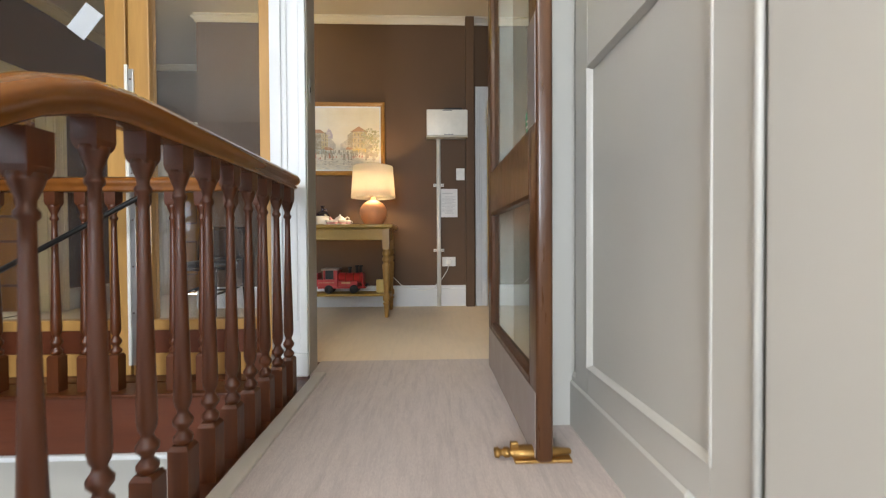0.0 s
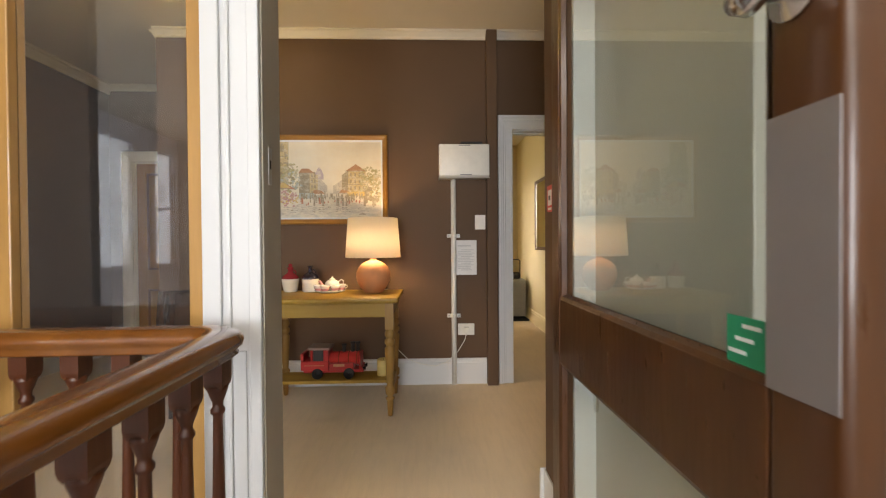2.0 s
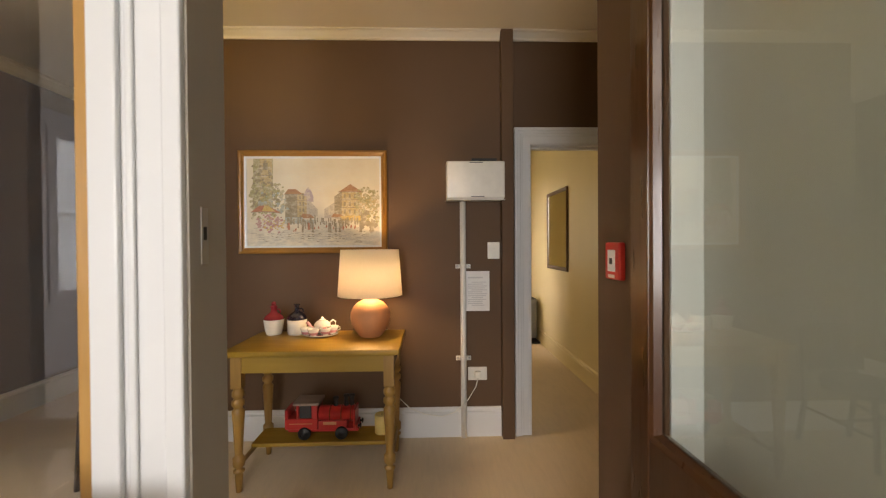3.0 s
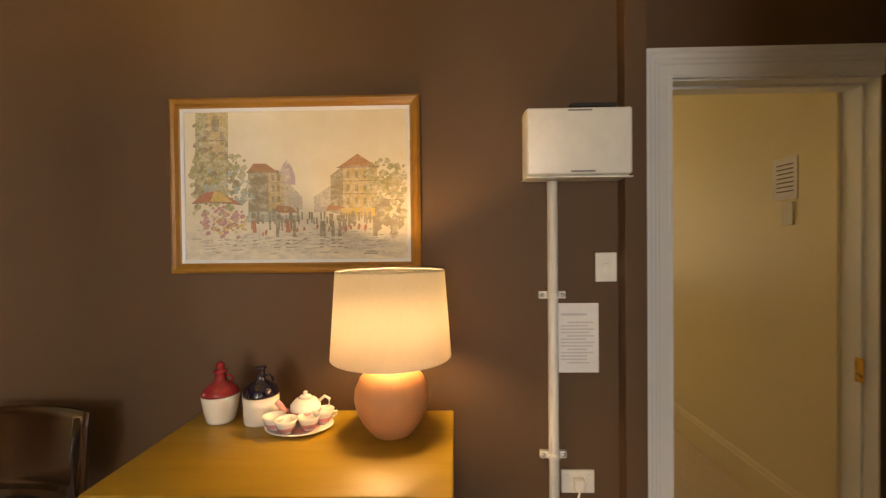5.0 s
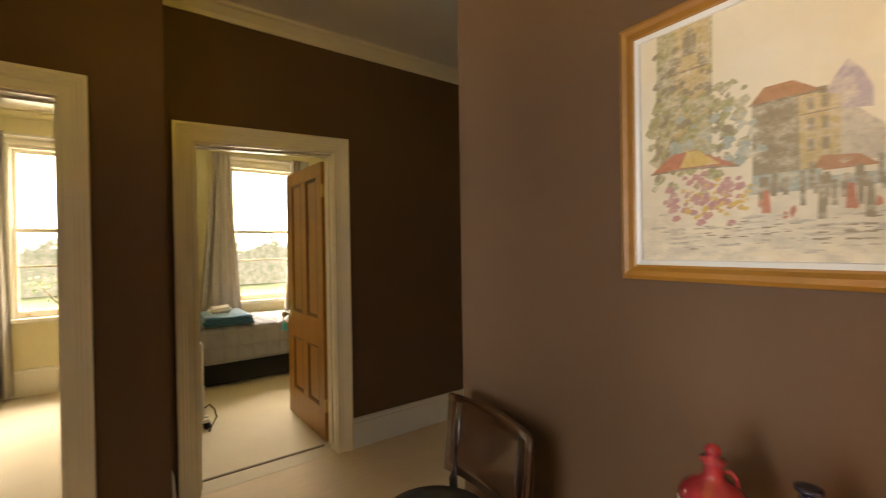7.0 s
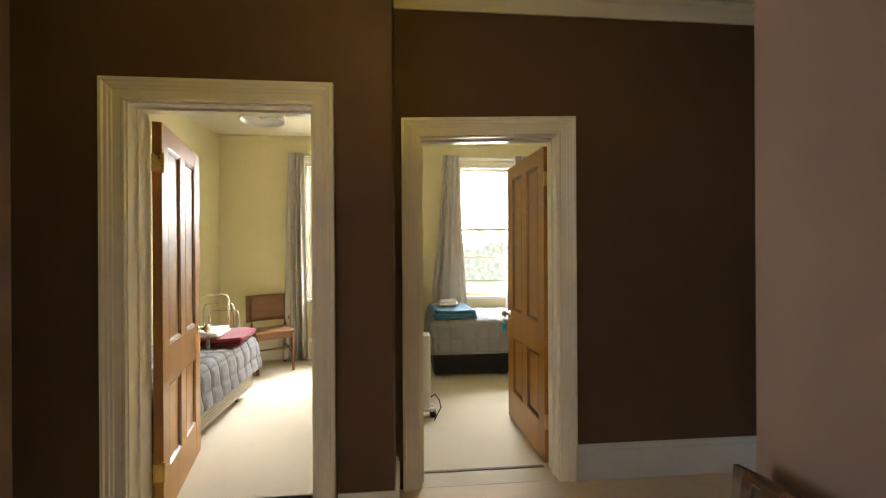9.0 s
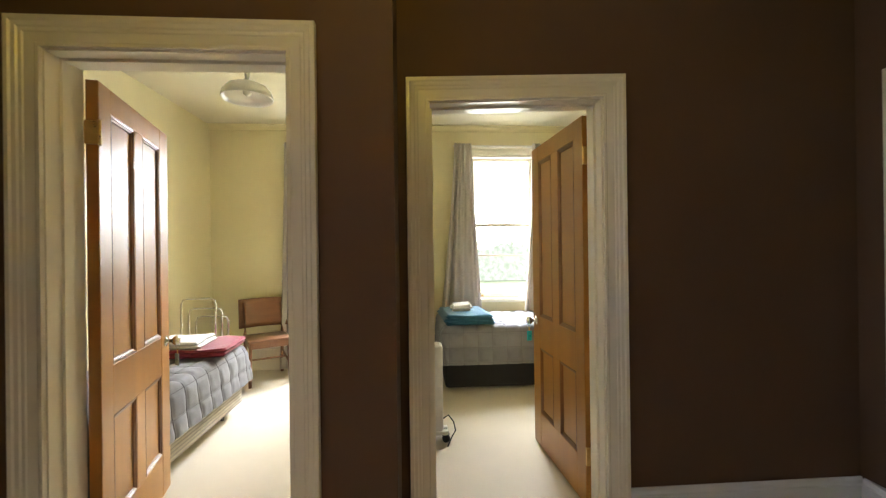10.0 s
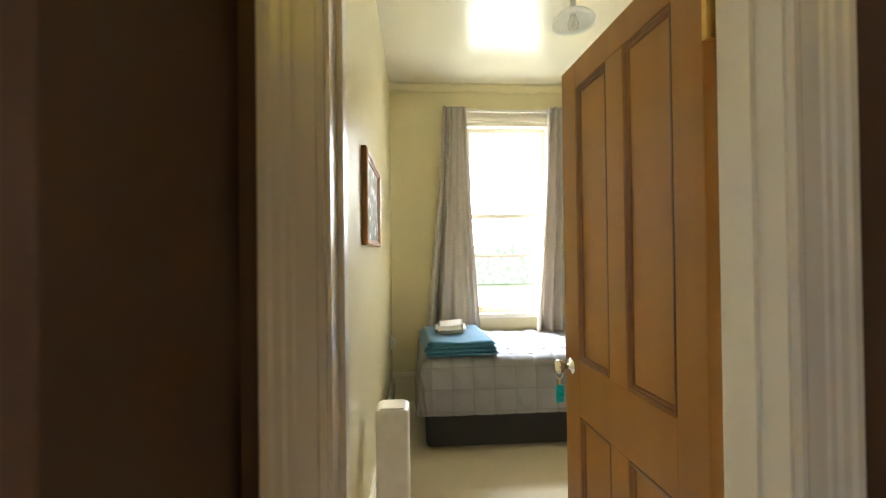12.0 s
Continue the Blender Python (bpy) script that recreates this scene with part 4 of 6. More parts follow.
def jug(name, x, y, body_profile, neck_profile, glaze, label, ear):
    j = tagged(empty(name, (x, y, 0.780)), label, "jug")
    part("body", lathe(body_profile, 36), CREAM_GLAZE, j)
    sho = part("shoulder", lathe(neck_profile, 36), glaze, j, "glossy coloured shoulder and neck")
    z0 = neck_profile[0][1]
    if ear:
        part("handle", tube([(0.014, 0.006, ear), (0.026, 0.012, ear + 0.004), (0.034, 0.016, ear - 0.008), (0.036, 0.017, ear - 0.022)], 0.0045, 8), glaze, j)
    return j


jug("stoneware_jug", -1.052, 3.752, [(0.001, 0), (0.045, 0), (0.049, 0.008), (0.056, 0.04), (0.062, 0.082), (0.0625, 0.096)],
    [(0.0625, 0.0965), (0.062, 0.103), (0.054, 0.118), (0.036, 0.132), (0.024, 0.139), (0.019, 0.148), (0.018, 0.168), (0.023, 0.172), (0.023, 0.179), (0.011, 0.183), (0.014, 0.190), (0.015, 0.198), (0.009, 0.206), (0.001, 0.209)], RED_GLAZE, "cream stoneware jug with a dark red glazed top and stopper", 0.155)
jug("stoneware_jug", -0.905, 3.748, [(0.001, 0), (0.056, 0), (0.059, 0.006), (0.0595, 0.06), (0.0605, 0.094)],
    [(0.0605, 0.0945), (0.061, 0.102), (0.050, 0.124), (0.030, 0.138), (0.019, 0.143), (0.014, 0.152), (0.014, 0.180), (0.020, 0.186), (0.020, 0.191), (0.012, 0.192), (0.001, 0.190)], BLUE_GLAZE, "cream stoneware jug with a blue-black glazed top", 0.158)

tr = tagged(empty("china_tray", (-0.745, 3.685, 0.780)), "oval white china tray with a pink pattern", "tray")
bm = lathe([(0.001, 0.002), (0.075, 0.0), (0.082, 0.003), (0.112, 0.013), (0.114, 0.016), (0.110, 0.017), (0.080, 0.008), (0.001, 0.007)], 40)
bmesh.ops.transform(bm, matrix=Matrix.Diagonal((1.0, 0.78, 1, 1)), verts=bm.verts)
part("dish", bm, CHINA, tr)
bm = lathe([(0.030, 0.0085), (0.070, 0.0088)], 40, cap=False)
bmesh.ops.transform(bm, matrix=Matrix.Diagonal((1.0, 0.78, 1, 1)), verts=bm.verts)
part("pattern", bm, PINK_CHINA, tr)

tp = tagged(empty("teapot", (-0.742, 3.735, 0.7895)), "small white china teapot with pink flowers", "teapot")
part("body", lathe([(0.001, 0), (0.026, 0.0), (0.030, 0.004), (0.046, 0.020), (0.053, 0.040), (0.050, 0.058), (0.034, 0.074), (0.026, 0.077), (0.001, 0.078)], 32), CHINA, tp)
part("lid", lathe([(0.001, 0.0785), (0.025, 0.0785), (0.016, 0.087), (0.006, 0.090), (0.009, 0.097), (0.001, 0.102)], 24), CHINA, tp)
part("spout", tube([(-0.042, -0.012, 0.028), (-0.066, -0.022, 0.040), (-0.078, -0.028, 0.062), (-0.088, -0.032, 0.074)], 0.010, 10), PINK_CHINA, tp, "pink flowered spout")
part("handle", tube([(0.044, 0.008, 0.062), (0.064, 0.012, 0.078), (0.080, 0.014, 0.068), (0.078, 0.014, 0.044), (0.062, 0.012, 0.028), (0.046, 0.008, 0.024)], 0.0055, 8), CHINA, tp)
part("flower_band", lathe([(0.0475, 0.020), (0.0535, 0.034), (0.0542, 0.042)], 32, cap=False), PINK_CHINA, tp)

CUP = None
for k, (x, y, a) in enumerate(((-0.822, 3.662, 20), (-0.770, 3.632, 80), (-0.705, 3.662, 140), (-0.672, 3.712, 10))):
    m = pose(x, y, 0.7895, 0, 0, a)
    if CUP is None:
        CUP = tagged(empty("teacup"), "small white china teacup with pink flowers", "cup", "teacups on the tray")
        part("bowl", lathe([(0.001, 0), (0.017, 0.0), (0.018, 0.004), (0.027, 0.016), (0.034, 0.036), (0.037, 0.046), (0.0345, 0.0455), (0.030, 0.030), (0.018, 0.010), (0.001, 0.008)], 28), CHINA, CUP)
        part("handle", tube([(0.031, 0, 0.036), (0.045, 0, 0.038), (0.047, 0, 0.026), (0.028, 0, 0.016)], 0.003, 8), CHINA, CUP)
        part("flower_band", lathe([(0.0205, 0.007), (0.0280, 0.0165), (0.0305, 0.024)], 28, cap=False), PINK_CHINA, CUP)
        CUP.matrix_world = m
    else:
        copy_thing(CUP, m)

# ---- toy steam lorry on the shelf ----
toy = tagged(empty("toy_truck", (-0.705, 3.645, 0.179)), "worn red tin toy steam lorry on the table shelf", "toy")
Y0, Y1 = -0.062, 0.062
part("chassis", box(-0.20, 0.20, -0.050, 0.050, 0.040, 0.058, 0.003), TOY_RED, toy)
bm = bmesh.new()
add_box(bm, -0.215, -0.030, Y0, Y1, 0.058, 0.120)
add_box(bm, -0.215, -0.195, Y0, Y1, 0.120, 0.172)
add_box(bm, -0.150, -0.135, Y0, Y1, 0.120, 0.195)
add_box(bm, -0.065, -0.030, Y0, Y1, 0.120, 0.195)
bmesh.ops.bevel(bm, geom=bm.edges[:], offset=0.003, segments=1, affect="EDGES")
part("cab", bm, TOY_RED, toy)
bm = box(-0.168, -0.018, Y0 - 0.008, Y1 + 0.008, 0.195, 0.212, 0.006)
part("roof", bm, TOY_GREY, toy, "dusty grey-red cab roof")
part("cab_window", box(-0.132, -0.068, Y0 + 0.004, Y1 - 0.004, 0.122, 0.193), BLACK, toy)
bm = lathe([(0.001, 0), (0.042, 0.0), (0.045, 0.006), (0.045, 0.185), (0.048, 0.187), (0.048, 0.197), (0.044, 0.200), (0.001, 0.203)], 28)
bmesh.ops.transform(bm, matrix=pose(-0.030, 0, 0.128, 0, 90, 0), verts=bm.verts)
part("boiler", bm, TOY_RED, toy)
for x in (0.03, 0.095, 0.150):
    bm = lathe([(0.0455, 0.0), (0.0475, 0.001), (0.0475, 0.006), (0.0455, 0.007)], 28, cap=False)
    bmesh.ops.transform(bm, matrix=pose(x, 0, 0.128, 0, 90, 0), verts=bm.verts)
    part("boiler_band", bm, plain("dull_brass_band", (0.20, 0.05, 0.02), 0.4, 0.4), toy, "dark boiler band")
part("side_tank", box(-0.028, 0.135, Y0 + 0.006, Y1 - 0.006, 0.058, 0.104, 0.004), TOY_RED, toy)
for x, h2 in ((0.062, 0.046), (0.122, 0.060), (0.156, 0.060)):
    part("funnel", lathe([(0.014, 0.165), (0.012, 0.18), (0.012, 0.160 + h2), (0.017, 0.166 + h2), (0.017, 0.176 + h2), (0.001, 0.176 + h2)], 16, at=(x, 0, 0)), BLACK, toy)
part("front_plate", box(0.172, 0.183, Y0 + 0.004, Y1 - 0.004, 0.058, 0.165, 0.003), TOY_RED, toy)
part("buffer_beam", box(0.183, 0.194, Y0, Y1, 0.050, 0.078, 0.003), TOY_RED, toy)
for y in (-0.035, 0.035):
    bm = lathe([(0.007, 0), (0.007, 0.012), (0.014, 0.013), (0.014, 0.019), (0.001, 0.020)], 14)
    bmesh.ops.transform(bm, matrix=pose(0.194, y, 0.066, 0, 90, 0), verts=bm.verts)
    part("buffer", bm, DARK_METAL, toy)
for x in (-0.105, 0.105):
    for y, s in ((-0.052, 90), (0.052, -90)):
        bm = lathe([(0.022, -0.004), (0.034, -0.004), (0.036, 0.004), (0.036, 0.014), (0.033, 0.020), (0.022, 0.021)], 24, cap=False)
        bmesh.ops.transform(bm, matrix=pose(x, y, 0.036, s, 0, 0), verts=bm.verts)
        wh = part("wheel", bm, BLACK, toy, "black tyre")
        bm = lathe([(0.001, -0.002), (0.0215, -0.002), (0.0215, 0.016), (0.012, 0.012), (0.006, 0.018), (0.001, 0.019)], 18)
        bmesh.ops.transform(bm, matrix=pose(x, y, 0.036, s, 0, 0), verts=bm.verts)
        part("hub", bm, DARK_METAL, wh)
bm = boxes((0.0, 0.075, Y0 + 0.0045, Y0 + 0.0058, 0.082, 0.098), (-0.19, -0.06, Y0 - 0.0012, Y0 - 0.0002, 0.090, 0.094))
part("lettering_band", bm, plain("faded_gold_lettering", (0.50, 0.28, 0.14), 0.5), toy)

toy.scale = (1.05, 1.05, 1.05)
cn = tagged(empty("candle", (-0.362, 3.665, 0.179)), "yellow pillar candle with a pale rim on the shelf", "candle")
part("body", lathe([(0.001, 0), (0.043, 0), (0.045, 0.004), (0.045, 0.108), (0.042, 0.114), (0.034, 0.110), (0.001, 0.104)], 28), YELLOW_WAX, cn)
part("wick", lathe([(0.0015, 0.104), (0.0015, 0.120)], 6), BLACK, cn)


# ---- hall: framed street painting ----
def picture_frame(thing, w, h, face, depth, mat, inner_lip=None):
    rows = []
    bm = bmesh.new()
    for u, v in ((0.0, 0.002), (0.0, depth * 0.8), (face * 0.25, depth), (face * 0.55, depth * 0.9), (face * 0.8, depth * 0.62), (face, depth * 0.55), (face, 0.002)):
        rows.append([bm.verts.new((x, -v, z)) for x, z in ((u, u), (w - u, u), (w - u, h - u), (u, h - u))])
    for r, s in zip(rows, rows[1:]):
        for k in range(4):
            bm.faces.new((r[k], r[(k + 1) % 4], s[(k + 1) % 4], s[k]))
    bmesh.ops.recalc_face_normals(bm, faces=bm.faces)
    part("frame", bm, mat, thing)


pw, ph = 1.012, 0.705
pic = tagged(empty("framed_painting", (-1.362, 3.98, 1.289)), "oak-framed painting of an old street in pale colours", "painting")
picture_frame(pic, pw, ph, 0.042, 0.034, FRAME_OAK)
m, nt, b = nodes_of("painted_canvas")
n1 = noise_of(nt, 4.5, 5, rough=0.65)
n2 = noise_of(nt, 16, 4, (1, 1, 2.2), 0.7)
c = mixed(nt, (0.78, 0.72, 0.58), (0.72, 0.64, 0.49), ramp(nt, n1, 0.35, 0.65))
tcn = nt.nodes.new("ShaderNodeTexCoord")
sp = nt.nodes.new("ShaderNodeSeparateXYZ")
nt.links.new(tcn.outputs["Object"], sp.inputs[0])
low = nt.nodes.new("ShaderNodeMapRange")
low.inputs["From Min"].default_value, low.inputs["From Max"].default_value = 0.30, 0.06
nt.links.new(sp.outputs["Z"], low.inputs["Value"])
mul = nt.nodes.new("ShaderNodeMath")
mul.operation = "MULTIPLY"
nt.links.new(low.outputs["Result"], mul.inputs[0])
nt.links.new(ramp(nt, n2, 0.42, 0.62), mul.inputs[1])
c = mixed(nt, c, (0.50, 0.47, 0.40), mult(nt, mul.outputs[0], 0.75))
c = mixed(nt, c, (0.72, 0.68, 0.58), mult(nt, ramp(nt, noise_of(nt, 30, 3, (1, 1, 3)), 0.58, 0.7), 0.6))
nt.links.new(c, b.inputs["Base Color"])
b.inputs["Roughness"].default_value = 0.6
bumped(nt, b, noise_of(nt, 260, 2), 0.2, 0.001)
part("canvas", box(0.0425, pw - 0.0425, -0.012, -0.004, 0.0425, ph - 0.0425), m, pic)
bm = bmesh.new()
rows = []
for u, v in ((0.040, 0.0195), (0.052, 0.0165), (0.054, 0.0125)):
    rows.append([bm.verts.new((x, -v, z)) for x, z in ((u, u), (pw - u, u), (pw - u, ph - u), (u, ph - u))])
for r, s in zip(rows, rows[1:]):
    for k in range(4):
        bm.faces.new((r[k], r[(k + 1) % 4], s[(k + 1) % 4], s[k]))
bmesh.ops.recalc_face_normals(bm, faces=bm.faces)
part("slip", bm, WHITE_TRIM, pic, "narrow white inner slip")


def wash(name, col, soft=0.5):
    """Thin broken paint over a pale ground: the colour thins out to canvas and thickens to a darker tone."""
    mm, n_t, bb_ = nodes_of(name)
    thin = ramp(n_t, noise_of(n_t, 34, 6, (1, 1, 1.4), 0.72), soft - 0.13, soft + 0.15)
    thick = ramp(n_t, noise_of(n_t, 95, 4, (1, 1, 0.7), 0.7), 0.48, 0.68)
    col = tuple(0.76 * v + 0.24 * g for v, g in zip(col, (0.62, 0.555, 0.42)))
    c = mixed(n_t, (0.70, 0.63, 0.49), col, thin)
    c = mixed(n_t, c, scaled(col, 0.6), mult(n_t, thick, 0.5))
    n_t.links.new(c, bb_.inputs["Base Color"])
    bb_.inputs["Roughness"].default_value = 0.6
    return mm


OCHRE, ROOF, SLATE, LEAF, PINKW, GREYW, REDW, YELW, DARKW, BLUEW, MAUVEW = (wash("wash_" + n, c, s) for n, c, s in (
    ("ochre", (0.52, 0.37, 0.14), 0.40), ("roof", (0.42, 0.15, 0.04), 0.30), ("slate", (0.24, 0.18, 0.10), 0.38), ("leaf", (0.30, 0.27, 0.08), 0.44), ("pink", (0.50, 0.20, 0.22), 0.36),
    ("grey", (0.47, 0.42, 0.36), 0.46), ("red", (0.50, 0.11, 0.04), 0.30), ("yellow", (0.66, 0.43, 0.08), 0.34), ("dark", (0.20, 0.135, 0.075), 0.38), ("blue", (0.30, 0.38, 0.36), 0.42), ("mauve", (0.42, 0.33, 0.42), 0.44)))
rng = random.Random(7)
ART = [0, 0.0]


def daub(name, polys, mat):
    """Flat paint patches on the canvas, each layer a hair above the last."""
    ART[1] += 0.00006
    bm = bmesh.new()
    for k, poly in enumerate(polys):
        ART[1] += 4e-6
        y = -0.0122 - ART[1]
        bm.faces.new([bm.verts.new((0.045 + x * (pw - 0.09), y, 0.045 + z * (ph - 0.09))) for x, z in poly])
    part(name, bm, mat, pic)["kind"] = "stuff"


def rect(x0, z0, x1, z1):
    return [(x0, z0), (x1, z0), (x1, z1), (x0, z1)]


def dabs(n, x0, x1, z0, z1, w, h):
    out = []
    for _ in range(n):
        x, z, k = rng.uniform(x0, x1), rng.triangular(z0, z1), rng.uniform(0.5, 1.3)
        a, e = rng.uniform(-0.4, 0.4), w * k
        out.append([(x - e, z - h * k * 0.3), (x - e * 0.2, z - h * k * 0.6 + a * h), (x + e, z - h * k * 0.1), (x + e * 0.6, z + h * k * 0.5), (x - e * 0.5, z + h * k * 0.5 + a * h)])
    return out


daub("distant_house", [[(0.42, 0.34), (0.53, 0.34), (0.53, 0.42), (0.42, 0.60)], [(0.58, 0.32), (0.66, 0.32), (0.66, 0.50), (0.58, 0.42)]], GREYW)
daub("dome", [[(0.43, 0.58), (0.44, 0.62), (0.462, 0.67), (0.485, 0.62), (0.50, 0.56), (0.50, 0.50), (0.43, 0.52)]], MAUVEW)
daub("tower", [[(0.05, 0.42), (0.20, 0.42), (0.205, 1.0), (0.06, 1.0)]], LEAF)
daub("tower_front", [[(0.10, 0.50), (0.19, 0.50), (0.20, 0.99), (0.11, 0.99)]], OCHRE)
daub("tower_shade", dabs(60, 0.05, 0.20, 0.45, 0.99, 0.010, 0.024), SLATE)
daub("left_house", [rect(0.29, 0.33, 0.43, 0.60)], SLATE)
daub("left_house_side", [[(0.38, 0.33), (0.45, 0.35), (0.45, 0.56), (0.38, 0.60)]], OCHRE)
daub("right_house", [rect(0.70, 0.30, 0.86, 0.62)], OCHRE)
daub("right_house_side", [[(0.655, 0.32), (0.71, 0.30), (0.71, 0.62), (0.655, 0.56)]], SLATE)
daub("left_roof", [[(0.285, 0.59), (0.315, 0.645), (0.37, 0.645), (0.42, 0.59)]], ROOF)
daub("right_roof", [[(0.69, 0.615), (0.775, 0.70), (0.86, 0.615)]], ROOF)
win = [rect(x, z, x + 0.014, z + 0.045) for x in (0.725, 0.762, 0.80, 0.835) for z in (0.37, 0.455, 0.54)]
win += [rect(x, z, x + 0.012, z + 0.04) for x in (0.305, 0.33, 0.355, 0.395, 0.42) for z in (0.39, 0.46, 0.53)]
win += [rect(0.13, 0.86, 0.165, 0.94)]
daub("window_paint", win, SLATE)
daub("ledge_paint", [rect(0.07, 0.795, 0.195, 0.803), rect(0.70, 0.435, 0.86, 0.442), rect(0.70, 0.52, 0.86, 0.527), rect(0.29, 0.515, 0.45, 0.520), rect(0.83, 0.395, 0.97, 0.402)], DARKW)
daub("left_tree", dabs(120, 0.04, 0.28, 0.28, 0.75, 0.016, 0.034), LEAF)
daub("left_tree_shade", dabs(60, 0.05, 0.25, 0.30, 0.70, 0.008, 0.022), SLATE)
daub("left_bush", dabs(40, 0.10, 0.32, 0.35, 0.62, 0.012, 0.026), BLUEW)
daub("right_tree", dabs(120, 0.82, 0.99, 0.22, 0.70, 0.014, 0.032), LEAF)
daub("right_tree_shade", dabs(50, 0.84, 0.98, 0.25, 0.6, 0.008, 0.02), OCHRE)
daub("right_kiosk", [rect(0.84, 0.16, 0.86, 0.39), *dabs(20, 0.85, 0.97, 0.17, 0.38, 0.02, 0.05)], SLATE)
daub("awning", [[(0.04, 0.39), (0.10, 0.46), (0.16, 0.465), (0.26, 0.38), (0.15, 0.395)]], REDW)
daub("awning_light", [[(0.12, 0.40), (0.14, 0.463), (0.17, 0.46), (0.22, 0.395)]], YELW)
daub("shop_awning", [[(0.40, 0.32), (0.42, 0.37), (0.48, 0.36), (0.51, 0.32)], [(0.63, 0.33), (0.65, 0.37), (0.71, 0.36), (0.72, 0.33)]], ROOF)
daub("shop_light", [rect(0.70, 0.29, 0.85, 0.345)], YELW)
daub("shop_front", [rect(0.29, 0.29, 0.42, 0.33), rect(0.28, 0.26, 0.52, 0.30)], BLUEW)
daub("flower_paint", dabs(70, 0.08, 0.27, 0.15, 0.37, 0.011, 0.022), PINKW)
daub("flower_light", dabs(40, 0.12, 0.30, 0.17, 0.34, 0.008, 0.016), YELW)
daub("street_paint", [rect(x, z, x + 0.010, z + rng.uniform(0.05, 0.10)) for x, z in ((rng.uniform(0.28, 0.84), rng.uniform(0.20, 0.27)) for _ in range(30))], SLATE)
daub("street_shade", dabs(90, 0.10, 0.90, 0.05, 0.20, 0.012, 0.004), DARKW)
daub("street_red", dabs(20, 0.28, 0.85, 0.17, 0.27, 0.006, 0.03), REDW)
daub("wet_street", dabs(110, 0.06, 0.95, 0.03, 0.22, 0.026, 0.009), GREYW)
daub("eave_paint", [rect(0.285, 0.583, 0.425, 0.590), rect(0.685, 0.607, 0.865, 0.615), [(0.04, 0.385), (0.15, 0.388), (0.265, 0.372), (0.265, 0.379), (0.15, 0.396), (0.04, 0.392)]], DARKW)
daub("crowd", [rect(x, z, x + 0.007, z + h) for x, z, h in ((rng.uniform(0.30, 0.82), rng.uniform(0.24, 0.28), rng.uniform(0.03, 0.055)) for _ in range(46))], SLATE)
daub("walker", [[(x - 0.009, 0.19), (x + 0.010, 0.19), (x + 0.006, 0.27), (x - 0.005, 0.27)] for x in (0.318, 0.466)], REDW)
daub("walker_dark", [[(x - 0.008, 0.16), (x + 0.008, 0.16), (x + 0.006, 0.265), (x - 0.005, 0.265)] for x in (0.42, 0.495, 0.615, 0.625, 0.665, 0.695)], SLATE)
daub("wet_reflection", [[(x - 0.010, z), (x + 0.010, z), (x + 0.012, z + 0.006), (x - 0.008, z + 0.007)] for x in (0.318, 0.42, 0.466, 0.495, 0.615, 0.665, 0.695) for z in (0.09, 0.112, 0.135)], SLATE)
daub("scribble", [rect(0.80, 0.045, 0.86, 0.052), rect(0.81, 0.06, 0.85, 0.066)], DARKW)

# ---- hall: things on the wall ----
wb = tagged(empty("wall_dispenser", (0.253, 3.98, 1.642)), "cream plastic wall box with a flat front cover", "wall box")
part("back_box", box(-0.195, 0.20, -0.085, -0.001, 0.006, 0.268, 0.012, 4), WHITE_PLASTIC, wb)
part("cover", box(-0.1945, 0.1995, -0.108, -0.086, 0.012, 0.262, 0.009, 4), WHITE_PLASTIC, wb)
part("base_lip", box(-0.198, 0.203, -0.104, -0.001, 0.0, 0.0055, 0.002), WHITE_PLASTIC, wb)
part("finger_notch", box(-0.03, 0.06, -0.1092, -0.1082, 0.020, 0.026), INK, wb)
part("finger_notch", box(-0.04, 0.05, -0.1092, -0.1082, 0.248, 0.254), INK, wb)
tagged(part("flat_booklet", box(0.23, 0.40, 3.885, 3.975, 1.9105, 1.925, 0.002), BLACK), "thin black booklet lying on the wall box", "booklet")

cd = tagged(empty("conduit", (0.172, 3.957, 0)), "white pipe conduit clipped to the wall", "conduit")
part("pipe", lathe([(0.0205, 0.0), (0.0205, 1.640)], 18), WHITE_PLASTIC, cd)
for z in (0.55, 1.19):
    bm = boxes((-0.052, 0.052, 0.006, 0.022, z - 0.014, z + 0.014))
    add_lathe(bm, [(0.0225, z - 0.012), (0.0240, z - 0.010), (0.0240, z + 0.010), (0.0225, z + 0.012)], 18)
    clip = part("clip", bm, WHITE_PLASTIC, cd)
    for x in (-0.04, 0.04):
        c2 = lathe([(0.009, 0), (0.009, 0.004), (0.005, 0.007), (0.001, 0.007)], 10)
        bmesh.ops.transform(c2, matrix=pose(x, 0.006, z, 90, 0, 0), verts=c2.verts)
        part("screw", c2, STEEL, clip)

sw = tagged(empty("light_switch", (0.388, 3.98, 1.299)), "white plastic light switch", "switch")
part("plate", box(-0.042, 0.042, -0.009, -0.0005, -0.058, 0.058, 0.003), WHITE_PLASTIC, sw)
part("rocker", box(-0.009, 0.009, -0.0125, -0.0092, -0.016, 0.016, 0.002), WHITE_PLASTIC, sw)
nb = tagged(empty("paper_notice", (0.262, 3.979, 1.013)), "printed white paper notice behind the conduit", "notice")
part("sheet", box(-0.105, 0.096, -0.003, -0.001, -0.137, 0.142), PAPER, nb)
FADED = plain("faded_grey_print", (0.60, 0.59, 0.59), 0.8)
part("print_heading", box(-0.055, 0.05, -0.0042, -0.0034, 0.092, 0.102), FADED, nb)
